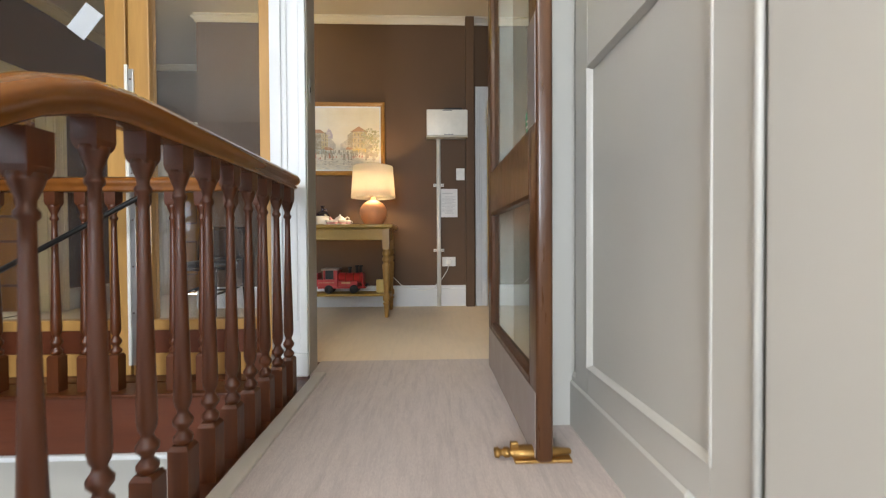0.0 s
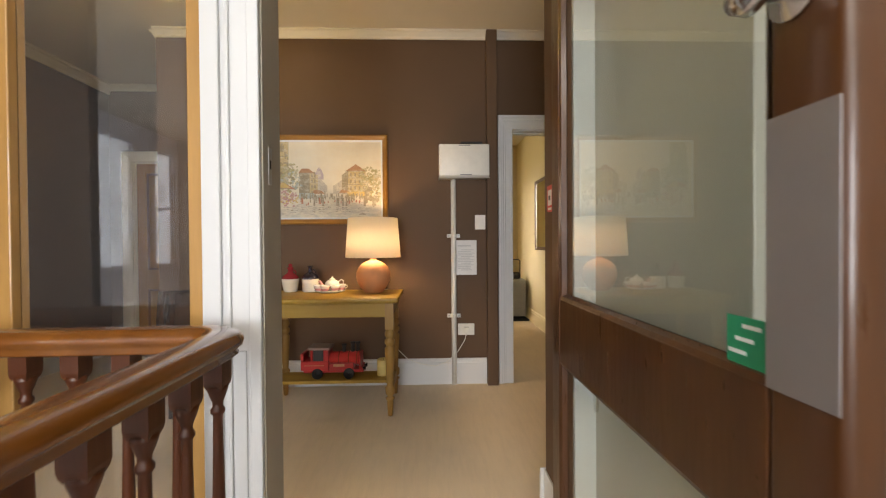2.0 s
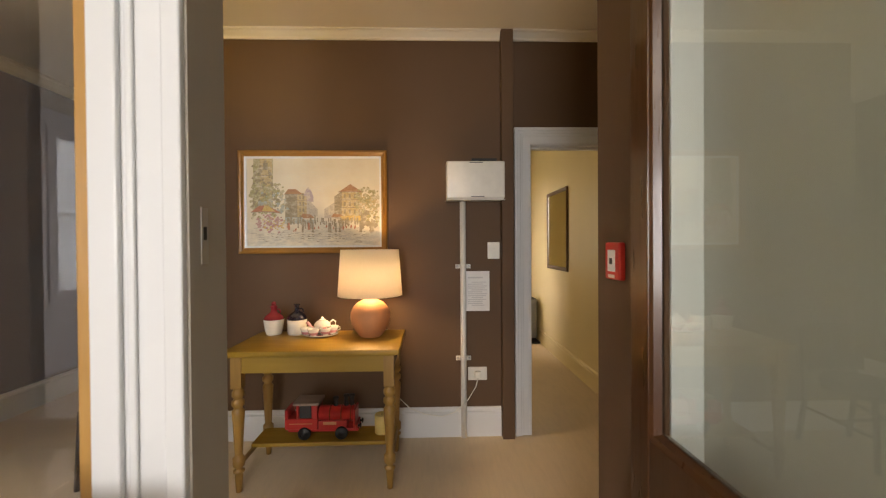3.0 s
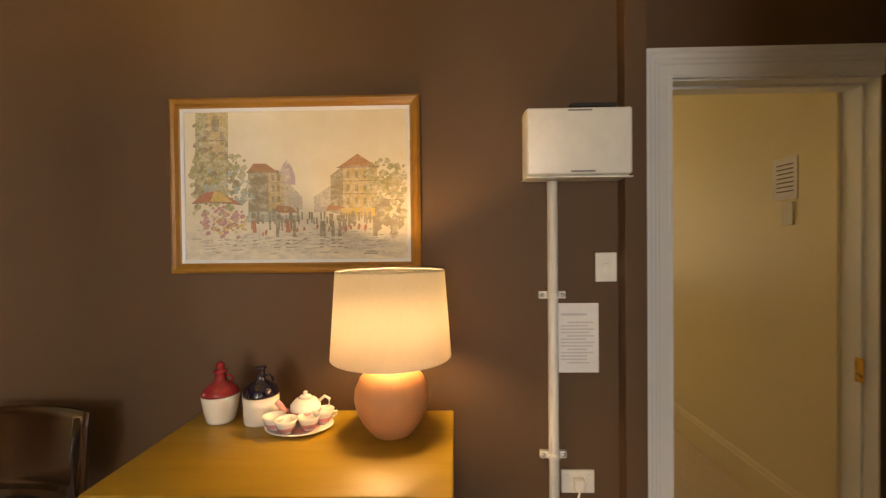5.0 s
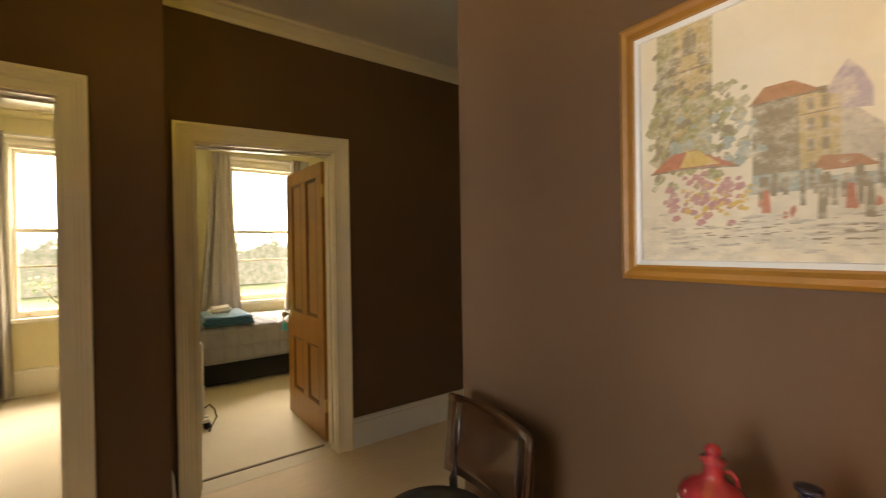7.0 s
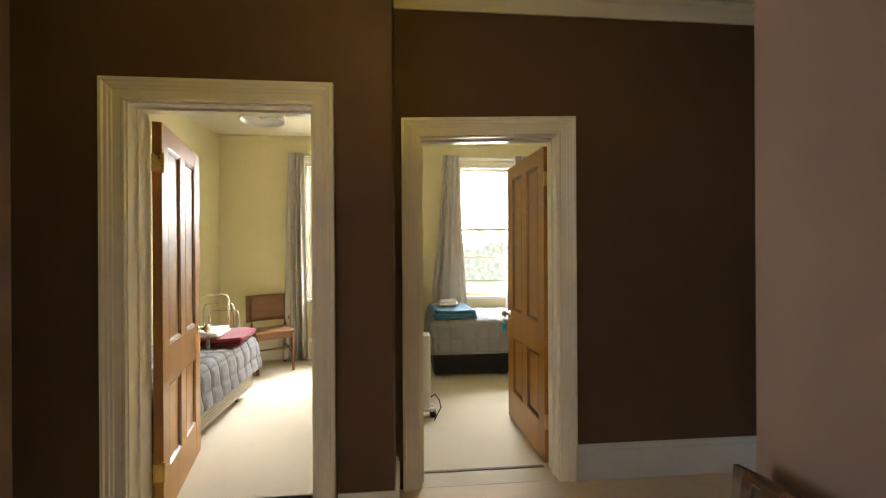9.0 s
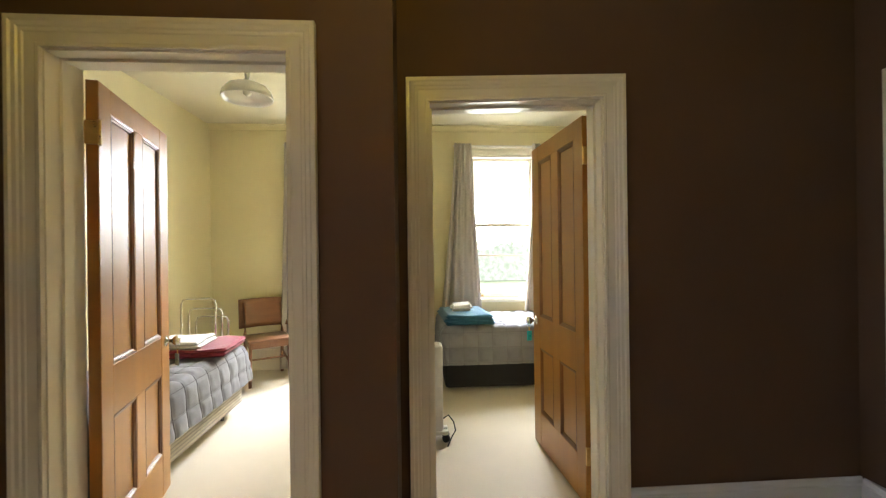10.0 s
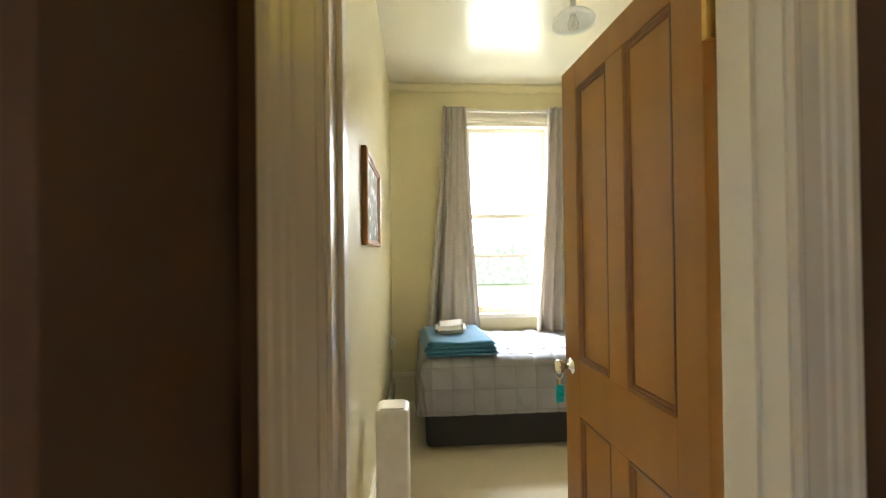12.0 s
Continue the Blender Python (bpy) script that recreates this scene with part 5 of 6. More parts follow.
for k in range(13):
    part("print_line", box(-0.055 if k % 4 else -0.03, rng.uniform(0.04, 0.08), -0.0042, -0.0034, 0.062 - 0.0135 * k, 0.0675 - 0.0135 * k), FADED, nb)
so = tagged(empty("wall_socket", (0.270, 3.98, 0.438)), "white double wall socket with a plug in it", "socket")
part("plate", box(-0.066, 0.066, -0.011, -0.0005, -0.046, 0.046, 0.003), WHITE_PLASTIC, so)
part("plug", box(-0.022, 0.022, -0.042, -0.0115, -0.026, 0.022, 0.006, 3), WHITE_PLASTIC, so)
for x in (-0.045, 0.045):
    part("rocker", box(x - 0.007, x + 0.007, -0.0145, -0.0112, 0.016, 0.032, 0.002), WHITE_PLASTIC, so)
structure("pipe_casing", box(0.437, 0.520, 3.905, 3.979, 0.0, 2.81, 0.004), BROWN_WALL, "brown painted boxed-in pipe beside the door", "pipe casing")
fc = tagged(empty("fire_call_point", (0.452, 2.196, 1.293)), "red fire alarm call point on the brown wall", "alarm")
part("case", box(-0.018, -0.0005, -0.044, 0.044, -0.050, 0.050, 0.005), CALL_RED, fc)
part("window", box(-0.0205, -0.0185, -0.022, 0.022, -0.028, 0.030, 0.001), PAPER, fc)
part("dot", box(-0.0218, -0.0206, -0.008, 0.008, -0.008, 0.008), DARK_METAL, fc)
part("label_strip", box(-0.0205, -0.0185, -0.018, 0.018, -0.045, -0.036), WHITE_PLASTIC, fc)

# ---- hall ceiling lamp ----
hl = tagged(empty("ceiling_lamp", (-1.45, 2.95, 2.82)), "white glass ceiling lamp of the hall", "lamp")
part("rose", lathe([(0.001, -0.035), (0.045, -0.035), (0.06, -0.012), (0.062, -0.0005), (0.001, -0.0005)], 24), WHITE_PLASTIC, hl)
part("stem", lathe([(0.010, -0.16), (0.010, -0.035)], 12), BRASS, hl)
OPAL = thin_cloth("opal_glass", (0.92, 0.88, 0.80), 0.5)
part("glass_bowl", lathe([(0.02, -0.350), (0.07, -0.340), (0.12, -0.305), (0.15, -0.268), (0.147, -0.267), (0.117, -0.302), (0.068, -0.335), (0.02, -0.345)], 36, cap=False), OPAL, hl, "glowing opal glass bowl")
bb = part("light_bulb", lathe([(0.001, -0.161), (0.014, -0.162), (0.026, -0.195), (0.026, -0.215), (0.001, -0.235)], 16), glow("warm_lamp_glass", (1.0, 0.75, 0.45), 5.0), hl)
bb.visible_shadow = False
part("finial", lathe([(0.001, -0.362), (0.012, -0.358), (0.022, -0.344), (0.001, -0.342)], 14), BRASS, hl)
for k in range(3):
    a = 2.1 * k
    part("chain", tube([(0.010 * math.cos(a), 0.010 * math.sin(a), -0.15), (0.146 * math.cos(a), 0.146 * math.sin(a), -0.270)], 0.003, 6), BRASS, hl)


# ---- chairs ----
def chair(name, back_mat, frame_mat, seat_mat, label, round_seat, lift=0.0):
    c = tagged(empty(name), label, "chair")
    inset = 0.78 if round_seat else 1.0
    for x in (-0.185, 0.185):
        bm = bmesh.new()
        add_tube(bm, [(x * 1.02, 0.235, 0.0), (x, 0.200, 0.24), (x, 0.190, 0.46), (x, 0.212, 0.62), (x * 0.98, 0.232 + lift * 0.1, 0.755 + lift)], 0.017, 10)
        part("back_post", bm, frame_mat, c)
        bm = bmesh.new()
        add_tube(bm, [(x * inset * 1.02, -0.205, 0.0), (x * inset * 0.96, -0.185, 0.43)], 0.016, 10)
        part("leg", bm, frame_mat, c)
        part("stretcher", tube([(x * inset, -0.195, 0.20), (x, 0.198, 0.24)], 0.010, 8), frame_mat, c)
    part("stretcher", tube([(-0.092 * (1 + inset), 0.0, 0.22), (0.092 * (1 + inset), 0.0, 0.22)], 0.010, 8), frame_mat, c)
    bm = bmesh.new()
    nx, nz = 14, 6
    grid = {}
    for s in (0, 1):
        for i in range(nx + 1):
            for k in range(nz + 1):
                u = i / nx * 2 - 1
                z = 0.475 + lift + 0.305 * k / nz
                y = 0.205 + 0.10 * (z - 0.515) + 0.035 * (1 - u * u) + (0.007 if s else -0.007) - 0.012
                grid[s, i, k] = bm.verts.new((0.245 * u, y, z + 0.005 * (1 - u * u)))
    for i in range(nx):
        for k in range(nz):
            bm.faces.new((grid[0, i, k], grid[0, i + 1, k], grid[0, i + 1, k + 1], grid[0, i, k + 1])).smooth = True
            bm.faces.new((grid[1, i, k], grid[1, i, k + 1], grid[1, i + 1, k + 1], grid[1, i + 1, k])).smooth = True
    for i in range(nx):
        bm.faces.new((grid[0, i, 0], grid[1, i, 0], grid[1, i + 1, 0], grid[0, i + 1, 0]))
        bm.faces.new((grid[0, i, nz], grid[0, i + 1, nz], grid[1, i + 1, nz], grid[1, i, nz]))
    for k in range(nz):
        bm.faces.new((grid[0, 0, k], grid[0, 0, k + 1], grid[1, 0, k + 1], grid[1, 0, k]))
        bm.faces.new((grid[0, nx, k], grid[1, nx, k], grid[1, nx, k + 1], grid[0, nx, k + 1]))
    part("backrest", bm, back_mat, c, "curved wooden back panel")
    if round_seat:
        bm = lathe([(0.001, 0.425), (0.19, 0.425), (0.205, 0.435), (0.208, 0.452), (0.196, 0.470), (0.14, 0.480), (0.001, 0.482)], 36)
        part("seat", bm, seat_mat, c, "round black padded seat")
        part("seat_frame", lathe([(0.18, 0.40), (0.195, 0.40), (0.195, 0.4245), (0.18, 0.4245)], 36, cap=False), frame_mat, c)
    else:
        part("seat", box(-0.205, 0.205, -0.215, 0.188, 0.432, 0.456, 0.009, 3), seat_mat, c)
        part("seat_frame", boxes((-0.19, 0.19, -0.20, -0.18, 0.37, 0.4315), (-0.19, -0.172, -0.18, 0.18, 0.37, 0.4315), (0.172, 0.19, -0.18, 0.18, 0.37, 0.4315)), frame_mat, c)
    return c


hc = chair("dining_chair", CHAIR_DARK, BLACK_WOOD := wood("black_stained_wood", (0.012, 0.007, 0.005), (0.03, 0.015, 0.01), 0.35), fabric("black_vinyl_seat", (0.012, 0.012, 0.012), 0.2, 180, 5, 0.15, 0.0, 0.5), "dark glossy wooden chair with a round black seat against the wall", True)
hc.matrix_world = pose(-1.845, 3.615, 0, 0, 0, -4)
bc = chair("wooden_chair", CHAIR_BROWN, CHAIR_BROWN, CHAIR_BROWN, "brown wooden chair beside the bedroom curtain", False, 0.045)
bc.matrix_world = pose(-5.93, 1.43, 0, 0, 0, 118)


# ---- bedrooms: windows, curtains ----
def sash_window(name, y0, y1, z0, z1):
    w = tagged(empty(name), "white sash window with bright daylight behind it", "window", kind="structure")
    x = -6.42
    part("window_frame", boxes((-6.45, -6.302, y0, y0 + 0.03, z0, z1), (-6.45, -6.302, y1 - 0.03, y1, z0, z1), (-6.45, -6.302, y0 + 0.03, y1 - 0.03, z1 - 0.035, z1)), CREAM_TRIM, w)
    part("window_sill", box(-6.47, -6.265, y0 - 0.03, y1 + 0.03, z0 - 0.03, z0 + 0.012, 0.006), CREAM_TRIM, w)
    zm = (z0 + z1) / 2 + 0.02
    for za, zb, xo, tag in ((z0 + 0.013, zm + 0.02, -6.385, "lower"), (zm - 0.02, z1 - 0.036, -6.425, "upper")):
        sash = part("sash", boxes((xo, xo + 0.035, y0 + 0.031, y0 + 0.066, za, zb), (xo, xo + 0.035, y1 - 0.066, y1 - 0.031, za, zb), (xo, xo + 0.035, y0 + 0.066, y1 - 0.066, za, za + (0.065 if tag == "lower" else 0.032)), (xo, xo + 0.035, y0 + 0.066, y1 - 0.066, zb - 0.035, zb)), CREAM_TRIM, w)
        zz = za + (0.065 if tag == "lower" else 0.032)
        if tag == "lower":
            mid = zz + (zb - 0.035 - zz) * 0.56
            part("glazing_bar", box(xo + 0.006, xo + 0.029, y0 + 0.066, y1 - 0.066, mid - 0.010, mid + 0.010), CREAM_TRIM, sash)
        p = part("pane", box(xo + 0.015, xo + 0.019, y0 + 0.066, y1 - 0.066, zz, zb - 0.035), WINDOW_GLASS, sash)
        p.visible_shadow = False
    bm = boxes((-6.352, -6.345, y0 + 0.12, y0 + 0.15, z0 + 0.035, z0 + 0.050))
    part("sash_lift", bm, BRASS, w)
    bm = bmesh.new()
    rows = []
    for u, v in ((0.0, 0.0), (0.0, 0.018), (0.03, 0.022), (0.055, 0.018), (0.07, 0.024), (0.08, 0.020), (0.08, 0.0)):
        rows.append([bm.verts.new((-6.3 + v, y, z)) for y, z in ((y0 - u, z0), (y0 - u, z1 + u), (y1 + u, z1 + u), (y1 + u, z0))])
    for r, s in zip(rows, rows[1:]):
        for k in range(3):
            bm.faces.new((r[k], r[k + 1], s[k + 1], s[k]))
    bmesh.ops.recalc_face_normals(bm, faces=bm.faces)
    part("architrave", bm, CREAM_TRIM, w)
    return w


sash_window("window_1", 1.72, 2.50, 0.74, 2.44)
sash_window("window_2", 3.63, 4.41, 0.74, 2.44)


def curtain(name, top, bottom, z0, z1, seed):
    """A pleated curtain: gathered at the top between top[0] and top[1] along y, spreading to bottom[0] and bottom[1]."""
    r = random.Random(seed)
    bm = bmesh.new()
    n, rows = 110, 26
    ph = [r.uniform(0, 6.28) for _ in range(5)]
    grid = []
    for k in range(rows + 1):
        v = k / rows
        ya, yb = top[0] + (bottom[0] - top[0]) * v ** 1.3, top[1] + (bottom[1] - top[1]) * v ** 1.3
        row = []
        for i in range(n + 1):
            u = i / n
            folds = 4.0
            amp = 0.024 + 0.030 * min(1, v * 2.5)
            w = math.sin(u * folds * 6.283 + 0.5 * math.sin(3 * v + ph[0])) + 0.15 * math.sin(u * folds * 2 * 6.283 + ph[1] + 1.5 * v) * (1 - v)
            y = ya + (yb - ya) * (u + 0.012 * math.sin(u * 19 + ph[2] + 2 * v))
            row.append(bm.verts.new((-6.205 + amp * w * (0.6 + 0.4 * math.sin(5 * u + ph[3])), y, z1 - (z1 - z0) * v)))
        grid.append(row)
    for a, b in zip(grid, grid[1:]):
        for i in range(n):
            bm.faces.new((a[i], a[i + 1], b[i + 1], b[i])).smooth = True
    ob = part(name, bm, CURTAIN)
    md = ob.modifiers.new("thickness", "SOLIDIFY")
    md.thickness = 0.003
    return tagged(ob, "long grey-beige pleated curtain beside the window", "curtain", "bedroom curtains")


curtain("curtain", (3.445, 3.64), (3.20, 3.78), 0.03, 2.54, 1)
curtain("curtain", (4.35, 4.58), (4.17, 4.66), 0.03, 2.54, 2)
curtain("curtain", (1.545, 1.735), (1.47, 1.77), 0.03, 2.54, 3)
curtain("curtain", (2.50, 2.70), (2.46, 2.74), 0.03, 2.54, 4)
for y0, y1 in ((3.43, 4.62), (1.53, 2.72)):
    rl = tagged(empty("curtain_rail", (-6.232, 0, 2.515)), "white curtain rail above the window", "curtain rail", "curtain rails")
    part("rail", box(-0.012, 0.012, y0, y1, -0.010, 0.012, 0.003), WHITE_PLASTIC, rl)
    for y in (y0 + 0.05, (y0 + y1) / 2, y1 - 0.05):
        part("bracket", box(-0.067, -0.0125, y - 0.012, y + 0.012, -0.008, 0.008, 0.002), WHITE_PLASTIC, rl)


# ---- beds ----
def quilt(x0, x1, y0, y1, top, drop, cell, seed, puff=0.020):
    """A quilted cover draped over a mattress: puffed squares between stitched seams. Gives the cover and its seam lines."""
    W, D, rad, step = x1 - x0, y1 - y0, 0.06, 0.0125

    def fold(s, length):
        """place along the top, drop below it, and which side it hangs on"""
        return (0.0, -s, -1.0) if s < 0 else (length, s - length, 1.0) if s > length else (s, 0.0, 0.0)

    def seam_gap(s):
        return abs((s / cell + 0.5) % 1.0 - 0.5) * cell

    def place(u, v, lift):
        px, du, su = fold(u, W)
        py, dv, sv = fold(v, D)
        d = max(du, dv)
        a = min(d / rad, 1.57)
        z = top - rad * (1 - math.cos(a)) - max(0.0, d - rad * 1.57)
        out = rad * math.sin(a) + 0.04 * max(0.0, d - rad) / drop
        ox = su * out * (1.0 if du >= dv else du / dv)
        oy = sv * out * (1.0 if dv >= du else dv / du)
        crease = math.sin(9 * u + 30 * v + 2.2 * math.sin(7 * u + seed)) * max(0.0, noise.noise(Vector((u * 2.5, v * 2.5, seed))))
        wob = 0.009 * crease + 0.009 * noise.noise(Vector((u * 6 + seed, v * 6, 0.0))) + 0.003 * noise.noise(Vector((u * 20, v * 20 + seed, 3.0)))
        nrm = Vector((su * math.sin(a) if du else 0.0, sv * math.sin(a) if dv else 0.0, math.cos(a) + 0.001)).normalized()
        return Vector((x0 + px + ox, y0 + py + oy, z)) + nrm * (lift + wob)

    def fill(s, t):
        return (1 - math.exp(-seam_gap(s) / 0.016)) * (1 - math.exp(-seam_gap(t) / 0.016))

    nu, nv = int((W + 2 * drop) / step), int((D + 2 * drop) / step)
    us = [-drop + (W + 2 * drop) * i / nu for i in range(nu + 1)]
    vs = [-drop + (D + 2 * drop) * j / nv for j in range(nv + 1)]
    verts = [place(u, v, puff * fill(u, v)) for u in us for v in vs]
    faces = [(i * (nv + 1) + j, (i + 1) * (nv + 1) + j, (i + 1) * (nv + 1) + j + 1, i * (nv + 1) + j + 1) for i in range(nu) for j in range(nv)]
    seams = bmesh.new()
    for k in range(int(-drop / cell), int((W + drop) / cell) + 1):
        add_tube(seams, [place(k * cell, v, 0.0035) for v in vs[::2]], 0.0022, 5)
    for k in range(int(-drop / cell), int((D + drop) / cell) + 1):
        add_tube(seams, [place(u, k * cell, 0.0035) for u in us[::2]], 0.0022, 5)
    return (verts, [], faces), seams


def spread(args, group):
    cover, seams = quilt(*args)
    q = part("quilt", cover, QUILT)
    for f in q.data.polygons:
        f.use_smooth = True
    part("seam", seams, SEAM, q, "stitched seam lines")["kind"] = "stuff"
    return tagged(q, "grey quilted bed cover spread over the bed", "quilt", group)


def bed(name, x0, x1, y0, y1, base_lo, base_hi, top, base_mat, label, base_in=0.02):
    bd = tagged(empty(name), label, "bed")
    part("base", box(x0 + 0.02, x1 - base_in, y0 + base_in, y1 - 0.02, base_lo, base_hi, 0.03, 4), base_mat, bd)
    part("mattress", box(x0 + 0.01, x1 - 0.01, y0 + 0.01, y1 - 0.01, base_hi + 0.001, top - 0.03, 0.05, 4), TOWEL, bd)
    for x in (x0 + 0.22, x1 - 0.22):
        for y in (y0 + 0.09, y1 - 0.09):
            bm = lathe([(0.012, 0.05), (0.012, base_lo + 0.02)], 10, at=(x, y, 0))
            w = lathe([(0.012, -0.014), (0.030, -0.012), (0.030, 0.012), (0.012, 0.014)], 18)
            bmesh.ops.transform(w, matrix=pose(x, y, 0.031, 90, 0, 20), verts=w.verts)
            me = bpy.data.meshes.new("tmp")
            w.to_mesh(me)
            w.free()
            bm.from_mesh(me)
            bpy.data.meshes.remove(me)
            part("castor", bm, BLACK, bd, "black castor")
    return bd


bed("bed", -6.27, -5.36, 3.26, 5.16, 0.035, 0.30, 0.60, BED_BLACK, "single bed with a black base under the window", -0.012)
spread((-6.25, -5.385, 3.285, 5.14, 0.600, 0.37, 0.135, 3, 0.015), "bed quilts")
b1 = bed("bed", -5.10, -3.42, 0.72, 1.54, 0.068, 0.30, 0.53, BED_STRIPE, "single bed with a cream base on castors")
q1 = spread((-5.085, -3.44, 0.80, 1.475, 0.535, 0.33, 0.15, 8, 0.014), "bed quilts")
bm = boxes(*[(-5.08, -3.44, 1.5203, 1.5220, 0.085 + 0.024 * k, 0.093 + 0.024 * k) for k in range(7)])
part("base_stripe", bm, plain("grey_beige_stripe", (0.34, 0.30, 0.25), 0.8), b1)


def folded(name, x0, x1, y0, y1, z0, layers, thick, mat, seed, label, category, rz=0.0):
    """A folded blanket or towel: stacked soft layers with a rounded fold along one edge."""
    r = random.Random(seed)
    cx, cy = (x0 + x1) / 2, (y0 + y1) / 2
    thing = tagged(empty(name, (cx, cy, z0), rz), label, category)
    for k in range(layers):
        j = [r.uniform(-0.012, 0.012) for _ in range(4)]
        bm = box(x0 - cx + j[0], x1 - cx + j[1], y0 - cy + j[2], y1 - cy + j[3], k * thick, (k + 1) * thick - 0.001)
        bmesh.ops.subdivide_edges(bm, edges=[e for e in bm.edges if e.calc_length() > thick * 2], cuts=9, use_grid_fill=True)
        bmesh.ops.bevel(bm, geom=[e for e in bm.edges if len(e.link_faces) == 2 and e.calc_face_angle() > 1.0], offset=thick * 0.42, segments=3, affect="EDGES")
        for v in bm.verts:
            f = noise.noise(Vector((v.co.x * 6 + seed, v.co.y * 6, k * 0.3)))
            v.co.z += 0.012 * f * (0.3 + v.co.z / max(thick * layers, 0.01))
            v.co.x += 0.006 * noise.noise(Vector((v.co.y * 9, v.co.z * 9, seed)))
        smooth(bm)
        part("fold", bm, mat, thing)
    return thing


folded("teal_blanket", -6.02, -5.34, 3.235, 3.70, 0.622, 3, 0.030, TEAL, 5, "folded teal blue blanket at the bed corner", "blanket", 3)
folded("folded_towel", -5.86, -5.60, 3.33, 3.56, 0.712, 1, 0.062, TOWEL, 6, "folded white towel on the teal blanket", "towel", -4)
folded("burgundy_blanket", -5.14, -4.62, 1.10, 1.56, 0.560, 2, 0.028, BURGUNDY, 7, "crumpled burgundy blanket on the bed end", "blanket", 6)
folded("folded_towel", -5.02, -4.66, 1.02, 1.36, 0.618, 2, 0.026, TOWEL, 9, "folded white towel on the burgundy blanket", "towel", 5)

# ---- bedroom 1: chrome towel stand ----
ts = tagged(empty("towel_stand", (-5.30, 1.05, 0)), "chrome tube towel stand behind the bed", "towel stand")
for k, (x, h) in enumerate(((0.06, 0.93), (-0.06, 0.83), (-0.18, 0.74))):
    y0, y1 = -0.10, 0.19
    pts = [(x, y0, 0.0), (x, y0, h - 0.05), (x, y0 + 0.015, h - 0.015), (x, y0 + 0.05, h), (x, y1 - 0.05, h), (x, y1 - 0.015, h - 0.015), (x, y1, h - 0.05), (x, y1, 0.0)]
    part("hoop", tube(pts, 0.009, 10), CHROME, ts)
for y in (-0.10, 0.19):
    part("foot_bar", tube([(0.07, y, 0.012), (-0.19, y, 0.012)], 0.008, 8), CHROME, ts)


# ---- ceiling lamps, detector ----
def dome_lamp(name, x, y, z, mat, label, r, drop=0.0, deep=1.0):
    l = tagged(empty(name, (x, y, z)), label, "lamp")
    part("rose", lathe([(0.001, -0.03), (0.04, -0.03), (0.05, -0.008), (0.05, -0.0005), (0.001, -0.0005)], 24), WHITE_PLASTIC, l)
    d = drop
    part("stem", lathe([(0.016, -0.11 - d), (0.018, -0.03)], 14), WHITE_PLASTIC, l)
    outline = [(0.02, 0.0), (r * 0.45, 0.008), (r * 0.78, 0.035), (r * 0.95, 0.075), (r, 0.115), (r * 0.98, 0.122), (r * 0.92, 0.078), (r * 0.75, 0.042), (r * 0.42, 0.016), (0.02, 0.008)]
    part("shade", lathe([(u, -0.100 - d - v * deep) for u, v in outline], 36, cap=False), mat, l)
    part("light_bulb", lathe([(0.001, -0.11 - d), (0.014, -0.115 - d), (0.03, -0.16 - d), (0.028, -0.185 - d), (0.001, -0.205 - d)], 16), CHINA, l)
    return l


dome_lamp("ceiling_lamp", -4.55, 1.80, 2.76, CHINA, "white dome ceiling lamp of a bedroom, unlit", 0.175, 0.12)
dome_lamp("ceiling_lamp", -4.93, 4.085, 2.76, thin_cloth("milky_lamp_glass", (0.88, 0.88, 0.85), 0.6), "milky glass dish ceiling lamp of a bedroom, unlit", 0.12, 0.04, 0.55)
sd = tagged(empty("smoke_detector", (-4.72, 2.02, 2.76)), "white round smoke detector on the ceiling", "detector")
part("body", lathe([(0.001, -0.045), (0.03, -0.045), (0.036, -0.03), (0.05, -0.02), (0.052, -0.0005), (0.001, -0.0005)], 24), WHITE_PLASTIC, sd)

# ---- bedroom 2: heater, picture, socket ----
ht = tagged(empty("portable_heater", (-4.33, 3.095, 0)), "cream slim upright heater on black castors", "heater")
part("body", box(-0.13, 0.0, -0.066, 0.066, 0.085, 0.672, 0.016, 4), WHITE_PLASTIC, ht)
part("top_vent", box(-0.115, -0.015, -0.045, 0.045, 0.6725, 0.676, 0.001), CREAM_TRIM, ht)
for x in (-0.10, -0.03):
    part("foot_bar", box(x - 0.02, x + 0.02, -0.10, 0.10, 0.055, 0.084, 0.006), WHITE_PLASTIC, ht)
    for y in (-0.085, 0.085):
        w = lathe([(0.008, -0.018), (0.024, -0.016), (0.027, 0.0), (0.024, 0.016), (0.008, 0.018)], 16)
        bmesh.ops.transform(w, matrix=pose(x, y, 0.0275, 90, 0, 35), verts=w.verts)
        part("castor", w, BLACK, ht)
part("cord", tube([(-0.02, 0.064, 0.17), (0.0, 0.10, 0.20), (-0.01, 0.135, 0.15), (-0.03, 0.15, 0.08), (-0.06, 0.13, 0.03), (-0.02, 0.11, 0.012), (0.05, 0.09, 0.010)], 0.005, 8), DARK_METAL, ht, "dark coiled cord")
fp = tagged(empty("small_picture", (-4.99, 2.98, 1.32), 180), "small framed print on the cream wall", "picture")
fp.matrix_world = pose(-4.36, 2.98, 1.325, 0, 0, 180)
picture_frame(fp, 0.62, 0.40, 0.028, 0.026, FRAME_OAK)
part("print", box(0.0285, 0.5915, -0.010, -0.004, 0.0285, 0.3715), plain("pale_grey_print", (0.55, 0.56, 0.54), 0.25, 0, 0.15), fp)
s2 = tagged(empty("wall_socket", (-6.08, 2.98, 0.57)), "white wall socket on the cream wall", "socket")
